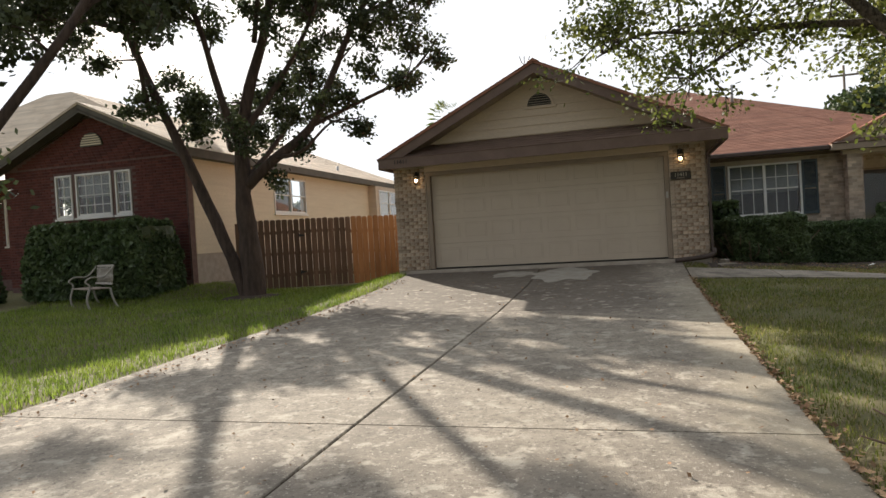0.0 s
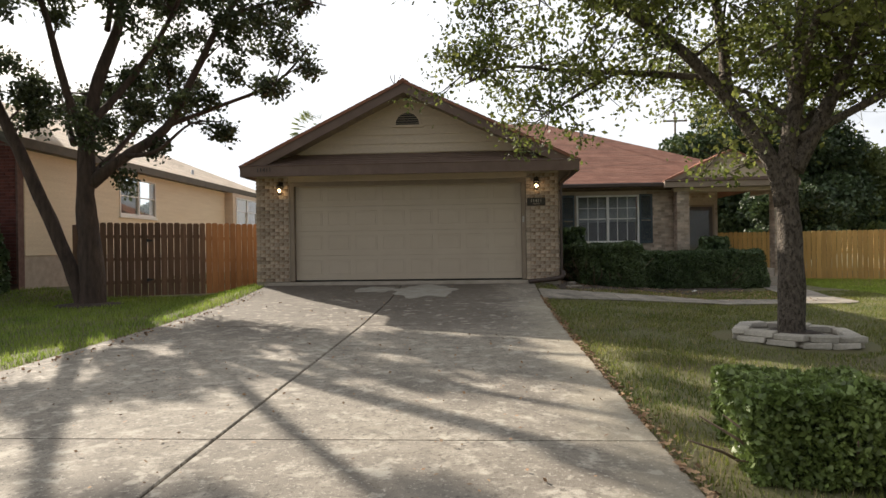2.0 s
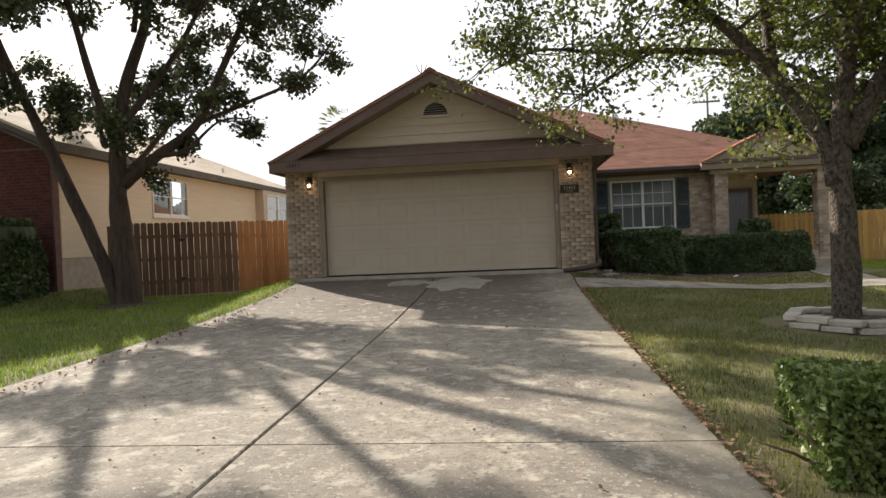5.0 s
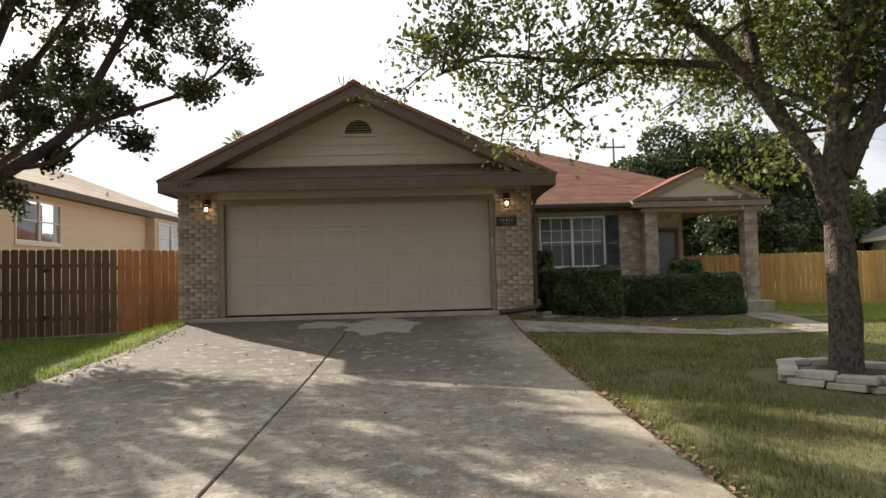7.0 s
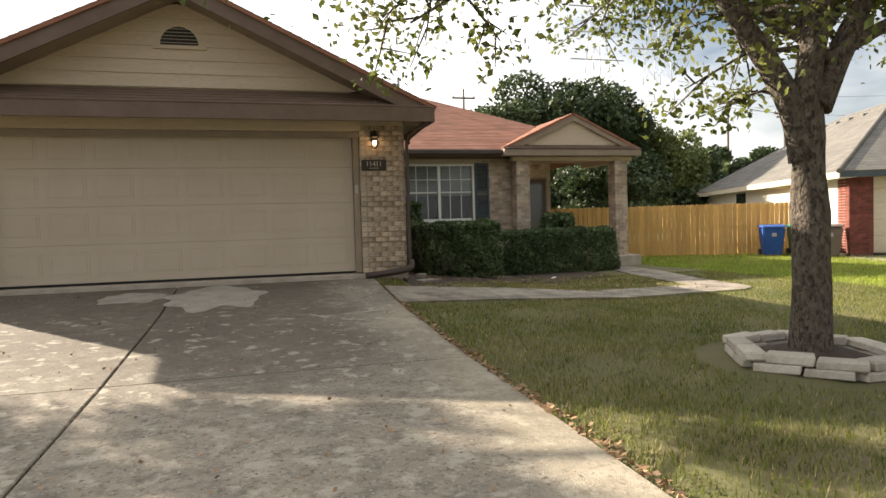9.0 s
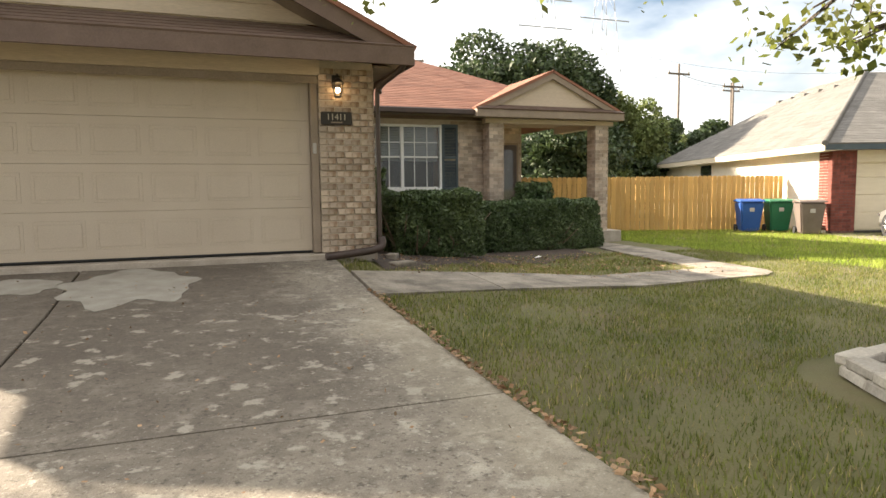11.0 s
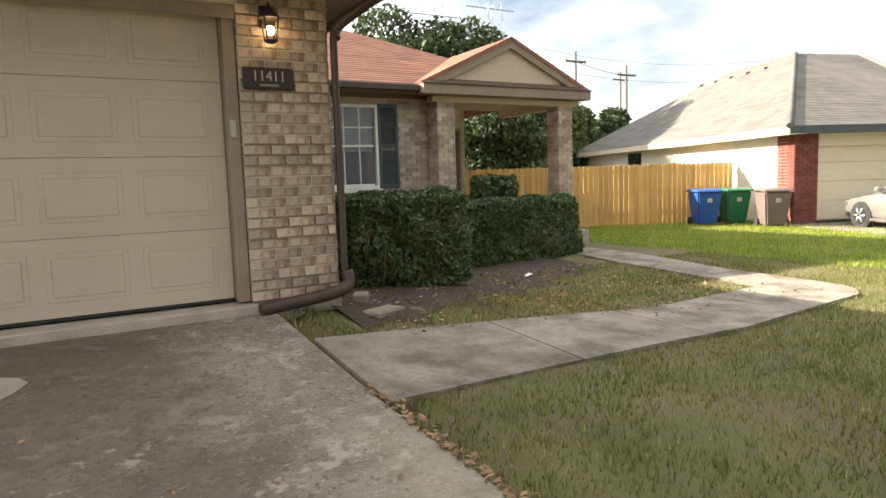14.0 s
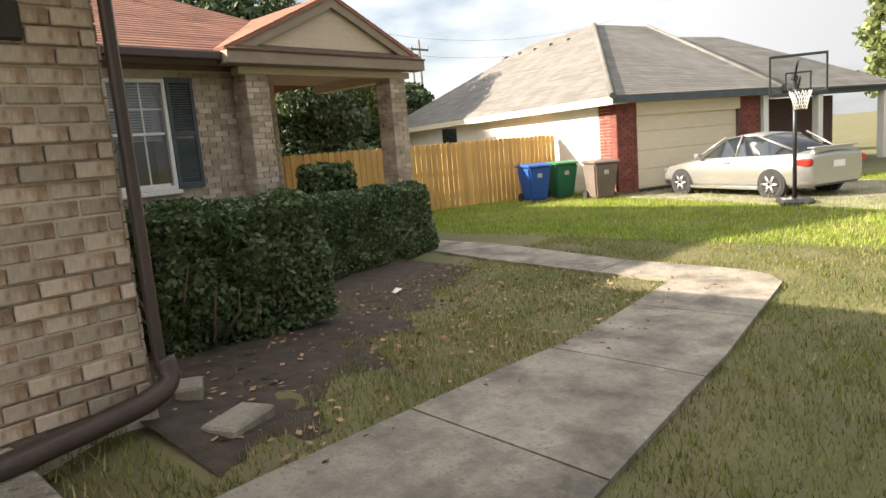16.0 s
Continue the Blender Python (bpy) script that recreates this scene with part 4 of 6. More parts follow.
# recessed porch wing
holed("porch_wall", nb, M["redm"], (-18, -12.2, 1.6, 1.8, -0.2, NE), ((-13.74, -12.96, 1.21, 2.59),))
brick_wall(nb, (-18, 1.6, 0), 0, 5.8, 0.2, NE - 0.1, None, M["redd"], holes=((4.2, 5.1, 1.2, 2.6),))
window("window_7", (-13.75, 1.58, 1.2), 0, 0.8, 1.4, 2, 4, "dark grille window in the porch", 1, False, False)
shingle_plane([(-18, -0.6, NE - 0.02), (-12.3, -0.6, NE - 0.02), (-12.3, 4, 4.4), (-18, 4, 4.4)], M["nroof"], nb)
part("porch_fascia", bx(-18, -12.35, -0.62, -0.58, NE - 0.22, NE - 0.03), M["ntrim"], nb)

# ---- neighbour with grey roof ----
T = -22.0
gh = thing("grey_roof_house", (19.19, 4.43, 0), "white-sided house with red brick trim, garage and grey hip roof", "house", turn=T)
GB, GE = -0.55, 1.66
part("garage_wall", bx(0, 0.62, 0, 0.2, GB, GE), M["redm"], gh)
part("garage_wall", bx(4.16, 5.0, 0, 0.2, GB, GE), M["redm"], gh)
gw = bmesh.new()
for (x0, w) in ((0.0, 0.62), (4.2, 0.75)):
    z = GB + 0.12
    r = 0
    while z < GE:
        x = x0 - (0.1 if r % 2 else 0)
        while x < x0 + w:
            merge_fast(gw, bx(max(x, x0), min(x + 0.2, x0 + w) - 0.01, -0.014, 0.01, z, z + 0.067))
            x += 0.21
        z += 0.077
        r += 1
for r in range(29):
    z = GB + 0.12 + r * 0.077
    for q in range(3):
        y = -0.0 + q * 0.21
        merge_fast(gw, bx(-0.014, 0.01, y, y + 0.2, z, z + 0.067))
part("brickwork", gw, M["red"], gh)["kind"] = "stuff"
part("side_wall", bx(0, 0.2, 0.2, 14, GB, GE), M["wsiding"], gh)
for k in range(11):
    z = GB + 0.1 + k * 0.2
    part("siding_board", prism([(-0.02, 0.66, z), (-0.004, 0.66, z + 0.205), (0.01, 0.66, z + 0.205), (0.01, 0.66, z)], (0, 13.3, 0)), M["wsiding"], gh)
part("header_board", bx(0.62, 4.2, -0.01, 0.1, 1.36, GE), M["nsiding"], gh)
gd = part("garage_door", bx(0.62, 4.16, 0.1, 0.14, GB + 0.12, 1.38), M["nsiding"], gh, "cream sectional garage door")
for k in range(4):
    part("door_section", bx(0.64, 4.14, 0.085, 0.1, GB + 0.14 + k * 0.46, GB + 0.585 + k * 0.46, 0.008), M["nsiding"], gd)
# near-black strip paints the shade at the foot of the door
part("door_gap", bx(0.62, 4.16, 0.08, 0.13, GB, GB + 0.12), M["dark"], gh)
part("eave_fascia", bx(-0.45, -0.42, -0.4, 14.4, GE - 0.02, GE + 0.16), M["nsiding"], gh, "pale fascia board")
part("eave_soffit", bx(-0.42, 0, -0.4, 14.4, GE - 0.01, GE + 0.01), M["wsiding"], gh)
part("eave_fascia", bx(-0.42, 5.3, -0.42, -0.39, GE, GE + 0.14), M["shutter"], gh)
part("eave_soffit", bx(-0.42, 5.3, -0.39, 0.0, GE + 0.0, GE + 0.02), M["trim"], gh)
E1 = GE + 0.17
shingle_plane([(-0.45, 14.4, E1), (-0.45, -0.42, E1), (4.16, 5.7, 4.6), (4.16, 9.4, 4.6)], M["groof"], gh)
shingle_plane([(-0.45, -0.42, E1), (5.35, -0.42, E1), (6.5, 5.7, 4.55), (4.16, 5.7, 4.6)], M["groof"], gh)
shingle_plane([(5.0, 0.6, E1), (12.5, 0.6, E1), (9.5, 5.2, 4.1), (6.9, 5.2, 4.1)], M["groof"], gh)
shingle_plane([(12.5, 0.6, E1), (12.5, 13.5, E1), (9.5, 9.4, 4.6), (9.5, 5.2, 4.1)], M["groof"], gh)
shingle_plane([(12.5, 14.4, E1), (-0.45, 14.4, E1), (4.16, 9.4, 4.6), (9.5, 9.4, 4.6)], M["groof"], gh)
for a, b in (((-0.45, -0.42, E1), (4.16, 5.7, 4.6)), ((5.35, -0.42, E1), (6.5, 5.7, 4.55))):
    part("hip_cap", tube([Vector(a) + Vector((0, 0, 0.0)), Vector(b)], 0.08, 6), M["groof"], gh)
for k in range(5):
    part("roof_vent", bx(3.4, 3.65, 6.2 + k * 1.0, 6.45 + k * 1.0, 4.1, 4.27, 0.02), M["groof"], gh)
part("back_wall", bx(0, 12, 13.8, 14, GB, GE), M["wsiding"], gh)
part("porch_wall", bx(4.6, 12, 2.6, 2.8, GB, GE), M["redm"], gh)
part("corner_post", bx(5.0, 5.2, -0.1, 0.1, GB, GE, 0.01), M["white"], gh)
for x in (8.6, 11.9):
    part("porch_post", bx(x, x + 0.22, 0.8, 1.02, GB, GE, 0.01), M["wsiding"], gh)
part("porch_opening", bx(5.4, 6.2, 2.55, 2.6, GB + 0.9, GE - 0.2, 0.01), M["glass_dark"], gh)
part("porch_beam", bx(4.7, 12.4, 0.75, 1.05, GE - 0.02, GE + 0.14), M["shutter"], gh)
part("side_window", bx(-0.03, 0.0, 8.2, 9.3, 0.5, 1.6, 0.01), M["glass_dark"], gh)
ngw = thing("neighbour_driveway", (19.19, 4.43, 0), "sunlit concrete driveway beside the lawn", "driveway", kind="structure", turn=T)
part("slab", bx(-0.2, 4.4, -9.5, -0.05, -0.75, -0.50, 0.01), M["walkway"], ngw)


# ---- fences ----
def fence(name, a, b, z_top0, z_top1, material, label, kerf=0.145, skip=0.02, hinge=False, flip=1):
    a, b = Vector((*a, 0)), Vector((*b, 0))
    d = b - a
    n = max(1, int(d.length / kerf))
    ang = math.degrees(math.atan2(d.y, d.x))
    f = thing(name, (a.x, a.y, gz(a.x, a.y)), label, "fence", turn=ang)
    rng = random.Random(n * 7 + int(a.x * 10))
    shapes = []
    for v in range(5):
        lean = rng.uniform(-0.006, 0.006)
        shapes.append(lean)
    for i in range(n):
        p = a + d * ((i + 0.5) / n)
        g0 = gz(p.x, p.y) - gz(a.x, a.y)
        top = z_top0 + (z_top1 - z_top0) * (i / n) - gz(a.x, a.y) + rng.uniform(-0.012, 0.012)
        x = (i + 0.5) * d.length / n
        w = kerf / 2 - skip / 2 + rng.uniform(-0.004, 0.002)
        off = rng.choice((0, 0.004, 0.008))
        bm = prism([(x - w, off, g0 + 0.02), (x + w, off, g0 + 0.02), (x + w, off, top - 0.03), (x + w - 0.025, off, top), (x - w + 0.025, off, top), (x - w, off, top - 0.03)], (0, 0.018, 0))
        part("picket", bm, material, f)
    for h in (0.3, 0.85, 1.4):
        part("rail", bx(0, d.length, 0.03, 0.07, h - 0.04, h + 0.04), material, f)
    return f


old = fence("side_fence", (-5.3, 0.85), (-2.84, 2.2), 1.4, 1.39, M["fence_old"], "weathered dark brown picket gate fence", skip=0.006)
fence("return_fence", (-2.84, 2.22), (-0.74, 4.0), 1.39, 1.39, M["fence_mid"], "reddish-brown stained picket fence beside the garage", skip=0.006)
fence("cedar_fence", (11.45, 9.1), (19.97, 6.66), 1.08, 1.08, M["fence_new"], "new honey-coloured cedar picket fence", skip=0.01)
for h in (0.3, 1.25):
    hg = part("hinge", prism([(1.45, -0.012, h), (1.45, -0.012, h + 0.1), (1.62, -0.012, h + 0.05)], (0, 0.01, 0)), M["black"], old, "black gate strap hinge")
part("post", bx(-0.12, 0.0, 0, 0.1, 0, 1.68, 0.008), M["fence_old"], old)


# ---- plants ----
def put_leaves(name, centres, size, material, parent, seed, flat=0.0, long=1.7):
    v, f = quads(centres, size, np.random.default_rng(seed), flat, long)
    ob = raw(name, v, f, material, parent)
    ob["kind"] = "stuff"
    return ob


def hedge(name, box, turn, label, material, count, size, seed, category="hedge", twigs=60, round_=0.12):
    """A clipped hedge: a solid core whose dark colour stands in for the inner shade, and a thick uneven shell of
    leaves. box: x, y, z of the foot's centre, width, depth, height.
    """
    x, y, z, w, d, h = box
    t = thing(name, (x, y, z), label, category, turn=turn)
    rng = np.random.default_rng(seed)
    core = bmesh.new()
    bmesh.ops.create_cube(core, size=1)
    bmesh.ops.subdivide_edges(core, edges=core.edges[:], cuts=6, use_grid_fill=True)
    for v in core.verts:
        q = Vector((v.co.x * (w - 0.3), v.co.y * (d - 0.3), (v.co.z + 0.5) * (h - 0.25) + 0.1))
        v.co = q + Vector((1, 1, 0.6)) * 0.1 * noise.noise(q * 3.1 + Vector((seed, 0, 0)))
    # dark leaf colour on the core paints the shade between the outer leaves
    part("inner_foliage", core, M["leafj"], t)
    faces = [(w * h, 1, -1), (w * h, 1, 1), (d * h, 0, -1), (d * h, 0, 1), (w * d * 1.2, 2, 1)]
    tot = sum(q[0] for q in faces)
    cs = []
    for area, ax, sg in faces:
        n = int(count * area / tot)
        p = rng.uniform(-0.5, 0.5, (n, 3))
        p[:, ax] = 0.5 * sg
        p = p * np.array([w, d, h])
        bump = np.array([noise.noise(Vector(q) * 3.0 + Vector((seed, seed, 0))) for q in p])
        inward = np.abs(rng.normal(size=n)) * 0.055 - bump * 0.10
        p[:, ax] -= sg * inward
        edge = np.minimum(0.5 * w - np.abs(p[:, 0]), 0.5 * h - np.abs(p[:, 2]))
        p[:, :2] *= (1 - round_ * np.clip((p[:, 2] / h), 0, 0.5))[:, None]
        p[:, 2] += h / 2
        cs.append(p[p[:, 2] > 0.03])
    put_leaves("leaves", np.concatenate(cs), size, material, t, seed)
    tw = bmesh.new()
    rr = random.Random(seed)
    for k in range(twigs):
        a = Vector((rr.uniform(-w / 2.05, w / 2.05), rr.uniform(-d / 2.05, d / 2.05), rr.uniform(0.0, 0.2)))
        b = a + Vector((rr.uniform(-0.4, 0.4), rr.uniform(-0.35, 0.25), rr.uniform(0.1, h * 0.6)))
        tube([a, a.lerp(b, 0.5) + Vector((rr.uniform(-0.06, 0.06), rr.uniform(-0.06, 0.06), 0)), b], [0.012, 0.009, 0.004], 5, tw)
    part("twigwork", tw, M["twig"], t)["kind"] = "stuff"
    return t


def tree(name, base, label, limbs, bark, leaf, size, per, seed, twig_n=10, spread=0.3, twig_len=1.0, lift=0.3, start=0.35, droop=0.0):
    """A tree: limbs as (points, start radius, end radius, how many twigs), then twigs with leaf clusters at their ends."""
    t = thing(name, base, label, "tree")
    rr, rng = random.Random(seed), np.random.default_rng(seed)
    tb, bb, clusters = bmesh.new(), bmesh.new(), []
    for i, (pts, r0, r1, n) in enumerate(limbs):
        p = smooth_path(pts, 5)
        rad = [r0 + (r1 - r0) * (k / (len(p) - 1)) ** 0.8 for k in range(len(p))]
        if i == 0 or r0 > 0.09:
            rad[0] *= 1.25 if pts[0][2] < 0.1 else 1.0
        tube(p, rad, 12 if r0 > 0.08 else 7, tb if r0 > 0.06 else bb, 0.25)
        for k in range(n):
            u = start + (1 - start) * rr.random() ** 0.8
            q = p[min(int(u * (len(p) - 1)), len(p) - 1)]
            d = Vector((rr.gauss(0, 1), rr.gauss(0, 1), rr.gauss(lift, 0.55))).normalized()
            ln = twig_len * rr.uniform(0.5, 1.25)
            m1 = q + d * ln * 0.5 + Vector((rr.uniform(-0.1, 0.1), rr.uniform(-0.1, 0.1), 0.06))
            e = q + d * ln + Vector((0, 0, -droop * ln * rr.random()))
            tube([q, m1, e], [min(r1 * 0.9, 0.03), 0.014, 0.006], 5, bb)
            clusters.append(e)
            clusters.append(m1.lerp(e, 0.5))
            for s in range(3):
                d2 = (d + Vector((rr.gauss(0, 0.7), rr.gauss(0, 0.7), rr.gauss(0, 0.5)))).normalized()
                st = m1.lerp(e, rr.random())
                e2 = st + d2 * ln * rr.uniform(0.3, 0.6) + Vector((0, 0, -droop * 0.3))
                tube([st, e2], [0.009, 0.004], 4, bb)
                clusters.append(e2)
    part("trunk", tb, bark, t)
    part("twigwork", bb, bark, t)["kind"] = "stuff"
    cs = []
    for c in clusters:
        n = int(per * rr.uniform(0.3, 1.5))
        cs.append(np.array(c) + rng.normal(size=(n, 3)) * np.array([spread, spread, spread * 0.7]) * rr.uniform(0.6, 1.1))
    put_leaves("crown", np.concatenate(cs), size, leaf, t, seed + 1)
    return t


def plane_points(pts, right, fwd):
    return [tuple(Vector(right) * a + Vector(fwd) * d + Vector((0, 0, h))) for a, h, d in pts]


RT, FW = (0.96, 0.28, 0), (-0.28, 0.96, 0)
T1 = (-3.85, -1.1)
t1 = [
    ([(-0.05, -0.1, 0), (-0.3, 0.8, 0), (-1.05, 2.75, 0.1), (-1.5, 3.9, 0.1), (-2.1, 5.4, 0.3), (-2.5, 6.8, 0.3)], 0.15, 0.05, 16),
    ([(0.08, -0.1, 0), (0.02, 1.0, 0), (-0.02, 2.3, 0), (0.1, 3.8, 0.1), (0.5, 5.2, 0.2), (0.75, 6.8, 0.3)], 0.24, 0.06, 22),
    ([(0.05, 2.2, 0), (0.55, 2.65, 0), (1.25, 3.25, 0.1), (1.7, 4.2, 0.1), (2.3, 5.4, 0), (3.1, 6.3, 0)], 0.125, 0.04, 20),
    ([(-0.02, 2.9, 0), (-0.25, 3.8, -0.2), (-0.5, 5.2, -0.5), (-0.9, 6.6, -0.8)], 0.1, 0.035, 16),
    ([(0.1, 3.3, 0), (0.7, 4.3, 0.4), (1.3, 5.6, 0.7), (1.7, 6.9, 0.8)], 0.08, 0.03, 16),
    ([(1.3, 3.3, 0.1), (2.2, 3.75, 0.3), (3.1, 4.2, 0.3), (3.7, 4.9, 0.3)], 0.055, 0.02, 11),
    ([(0.5, 2.7, 0), (1.1, 2.75, -0.2), (1.7, 3.25, -0.3), (2.2, 3.3, -0.3)], 0.05, 0.015, 5),
    ([(2.2, 5.3, 0), (3.3, 5.6, -0.3), (4.0, 5.5, -0.4)], 0.045, 0.015, 14),
    ([(-1.7, 3.8, 0.1), (-1.6, 5.0, -0.5), (-1.5, 6.3, -0.8)], 0.06, 0.02, 12),
    ([(0.3, 5.0, 0.2), (0.8, 6.2, -0.8), (1.5, 7.4, -1.2)], 0.06, 0.02, 14),
    ([(0.05, 2.3, 0), (0.45, 3.2, 1.0), (0.7, 4.0, 2.0), (0.9, 4.7, 2.9)], 0.07, 0.02, 20),
    ([(-0.2, 2.9, 0), (-0.7, 3.7, 1.3), (-1.1, 4.3, 2.4)], 0.065, 0.02, 18),
    ([(-2.1, 5.4, 0.3), (-2.9, 5.7, 0.6), (-3.8, 5.9, 0.8), (-4.6, 6.0, 0.9)], 0.06, 0.02, 28),
    ([(-2.2, 5.7, 0.3), (-2.4, 6.0, -0.8), (-2.9, 6.1, -1.6)], 0.05, 0.015, 24),
    ([(-1.5, 5.6, -0.8), (-1.9, 5.9, -1.4), (-2.4, 6.1, -2.1)], 0.05, 0.015, 24),
    ([(-0.9, 5.8, -0.8), (-1.2, 6.4, -0.4), (-1.6, 6.8, 0.2)], 0.05, 0.015, 20),
    ([(-2.3, 6.2, 0.3), (-3.0, 6.4, 1.4), (-3.6, 6.5, 2.3)], 0.05, 0.015, 24),
]
tree("shade_tree", (*T1, gz(*T1) - 0.02), "dark forked shade tree with sparse leaves in a mulch ring",
     [(plane_points([(1.2 * u, 1.14 * v, 1.15 * w) for u, v, w in p], RT, FW), a * 1.12, b, int(n * 0.62)) for p, a, b, n in t1], M["bark"], M["leaf1"], 0.068, 84, 11, spread=0.165, twig_len=0.95, lift=0.35, start=0.45)
ring = thing("mulch_ring", (*T1, gz(*T1)), "low ring of dark mulch round the tree foot", "mulch")
mb = bmesh.new()
tube([(0, 0, -0.05), (0, 0, 0.03), (0, 0, 0.07)], [0.75, 0.62, 0.3], 22, mb, 0.3)
part("mulch", mb, M["mulch"], ring)

T2 = (7.91, -5.62)
R2, F2 = (0.95, -0.3, 0), (0.3, 0.95, 0)
t2 = [
    ([(0, -0.1, 0), (0.0, 0.9, 0), (-0.02, 1.8, 0), (-0.02, 2.4, 0), (0.1, 3.3, 0), (0.2, 4.6, 0), (0.3, 6.4, 0.1)], 0.185, 0.06, 22),
    ([(-0.06, 1.75, 0), (-0.2, 2.3, 0), (-0.62, 3.0, 0), (-1.2, 3.75, -0.1), (-2.0, 4.5, -0.2), (-2.9, 5.3, -0.3)], 0.13, 0.04, 24),
    ([(-0.75, 3.2, 0), (-0.8, 4.2, 0.3), (-1.0, 5.3, 0.4), (-1.2, 6.6, 0.5)], 0.085, 0.03, 24),
    ([(0.05, 2.2, 0), (0.55, 3.2, 0.1), (0.95, 4.2, 0.2), (1.4, 5.6, 0.3)], 0.12, 0.04, 26),
    ([(0.1, 2.6, 0), (0.9, 3.0, 0), (1.7, 3.4, -0.2), (2.8, 3.7, -0.3), (3.7, 4.2, -0.2)], 0.07, 0.02, 26),
    ([(-1.0, 3.5, 0), (-2.0, 3.75, 0.3), (-3.0, 3.9, 0.4), (-4.0, 4.1, 0.5), (-4.7, 3.9, 0.5)], 0.055, 0.015, 26),
    ([(-2.2, 3.8, 0.3), (-2.9, 3.4, 0.1), (-3.5, 3.05, 0.0)], 0.03, 0.01, 8),
    ([(-1.6, 4.1, -0.1), (-2.2, 4.3, -1.3), (-2.7, 4.4, -2.4)], 0.05, 0.015, 18),
    ([(0.1, 3.2, 0), (0.2, 4.0, -1.3), (0.3, 4.6, -2.6)], 0.06, 0.02, 22),
    ([(0.1, 3.2, 0), (0.0, 4.0, 1.3), (-0.2, 4.5, 2.6)], 0.06, 0.02, 20),
    ([(0.9, 4.0, 0.2), (1.7, 4.4, -1.2), (2.5, 4.6, -2.0)], 0.05, 0.02, 20),
    ([(-2.4, 4.8, -0.2), (-3.3, 5.0, -0.7), (-4.2, 4.9, -0.9)], 0.045, 0.015, 22),
    ([(0.9, 3.9, 0.2), (1.8, 4.5, 1.2), (2.6, 4.8, 1.6)], 0.05, 0.02, 18),
    ([(0.1, 2.8, 0), (0.8, 3.3, 0.9), (1.6, 3.7, 1.8)], 0.05, 0.015, 20),
    ([(0.0, 2.9, 0), (-0.6, 3.6, 1.2), (-1.3, 4.0, 2.4)], 0.05, 0.015, 20),
    ([(1.4, 3.4, -0.1), (2.2, 3.9, -0.9), (3.2, 4.2, -1.4)], 0.04, 0.015, 18),
]
tree("oak_tree", (*T2, gz(*T2)), "oak with rough grey bark and spreading olive crown",
     [(plane_points([(0.93 * u, 0.95 * v, 0.93 * w) for u, v, w in p], R2, F2), a * 0.95, b, n) for p, a, b, n in t2], M["bark2"], M["leaf2"], 0.047, 31, 23, spread=0.18, twig_len=0.85, lift=0.25, start=0.36, droop=0.25)
tree("leaning_tree", (-5.8, -7.4, gz(-5.8, -7.4)), "leaning dark tree trunk with thin high foliage",
     [([(0, 0, -0.1), (0.35, 0.3, 1.4), (1.15, 1.1, 3.2), (2.05, 1.95, 5.1), (2.5, 2.4, 6.8)], 0.12, 0.05, 6), ([(0.7, 0.7, 2.2), (0.3, 0.9, 3.4), (-0.1, 1.2, 5.2)], 0.06, 0.03, 14),
      ([(1.9, 1.8, 4.8), (1.6, 3.0, 5.8), (0.9, 4.4, 6.4), (-0.3, 6.0, 6.8)], 0.06, 0.02, 26), ([(2.05, 1.95, 5.1), (2.3, 3.2, 6.0), (2.0, 4.6, 6.5)], 0.05, 0.02, 22),
      ([(2.2, 2.1, 5.6), (1.3, 2.8, 6.6), (0.4, 3.4, 7.2)], 0.05, 0.02, 20)],
     M["bark"], M["leaf1"], 0.08, 48, 31, spread=0.18, twig_len=0.9)

hedge("clipped_hedge", (9.5, 3.6, gz(9.5, 3.4) - 0.03, 3.8, 1.1, 0.98), 10, "clipped dark green hedge below the window", M["leafh"], 60000, 0.031, 5, twigs=50)
hedge("leggy_hedge", (6.95, 2.05, gz(6.95, 1.9) - 0.03, 1.5, 2.0, 1.0), 6, "leggy dark hedge with bare twigs showing", M["leafh"], 42000, 0.032, 7, twigs=130)
hedge("window_shrub", (6.35, 3.4, gz(6.3, 3) - 0.02, 0.8, 0.8, 1.35), 0, "dark evergreen shrub beside the downspout", M["leafh"], 3500, 0.08, 8, "shrub", 20)
hedge("porch_shrub", (10.45, 4.55, gz(10.4, 4.5) - 0.02, 0.8, 0.7, 1.35), 0, "dark round shrub beside the porch column", M["leafh"], 4500, 0.06, 9, "shrub", 20, 0.5)
hedge("boxwood", (5.93, -10.15, gz(5.8, -10.1) - 0.02, 0.82, 0.85, 0.49), -4, "square clipped boxwood bush with a bare gap", M["leafb"], 22000, 0.027, 10, "bush", 30, 0.06)
hedge("neighbour_hedge", (-7.85, -1.0, gz(-7.85, -1.0) - 0.05, 3.4, 1.5, 1.75), 0, "large dark overgrown hedge below red brick wall", M["leafh"], 20000, 0.08, 12, twigs=30, round_=0.3)
hedge("neighbour_shrub", (-10.9, -2.0, gz(-10.9, -2.0) - 0.05, 1.2, 1.0, 1.0), 0, "low dark shrub beside the hedge", M["leafh"], 5000, 0.07, 13, "shrub", 20, 0.3)
hedge("far_hedge", (30.0, -2.6, -0.5, 6, 1.6, 1.1), T, "long low dark hedge across the driveway", M["leafh"], 9000, 0.1, 14, twigs=10)

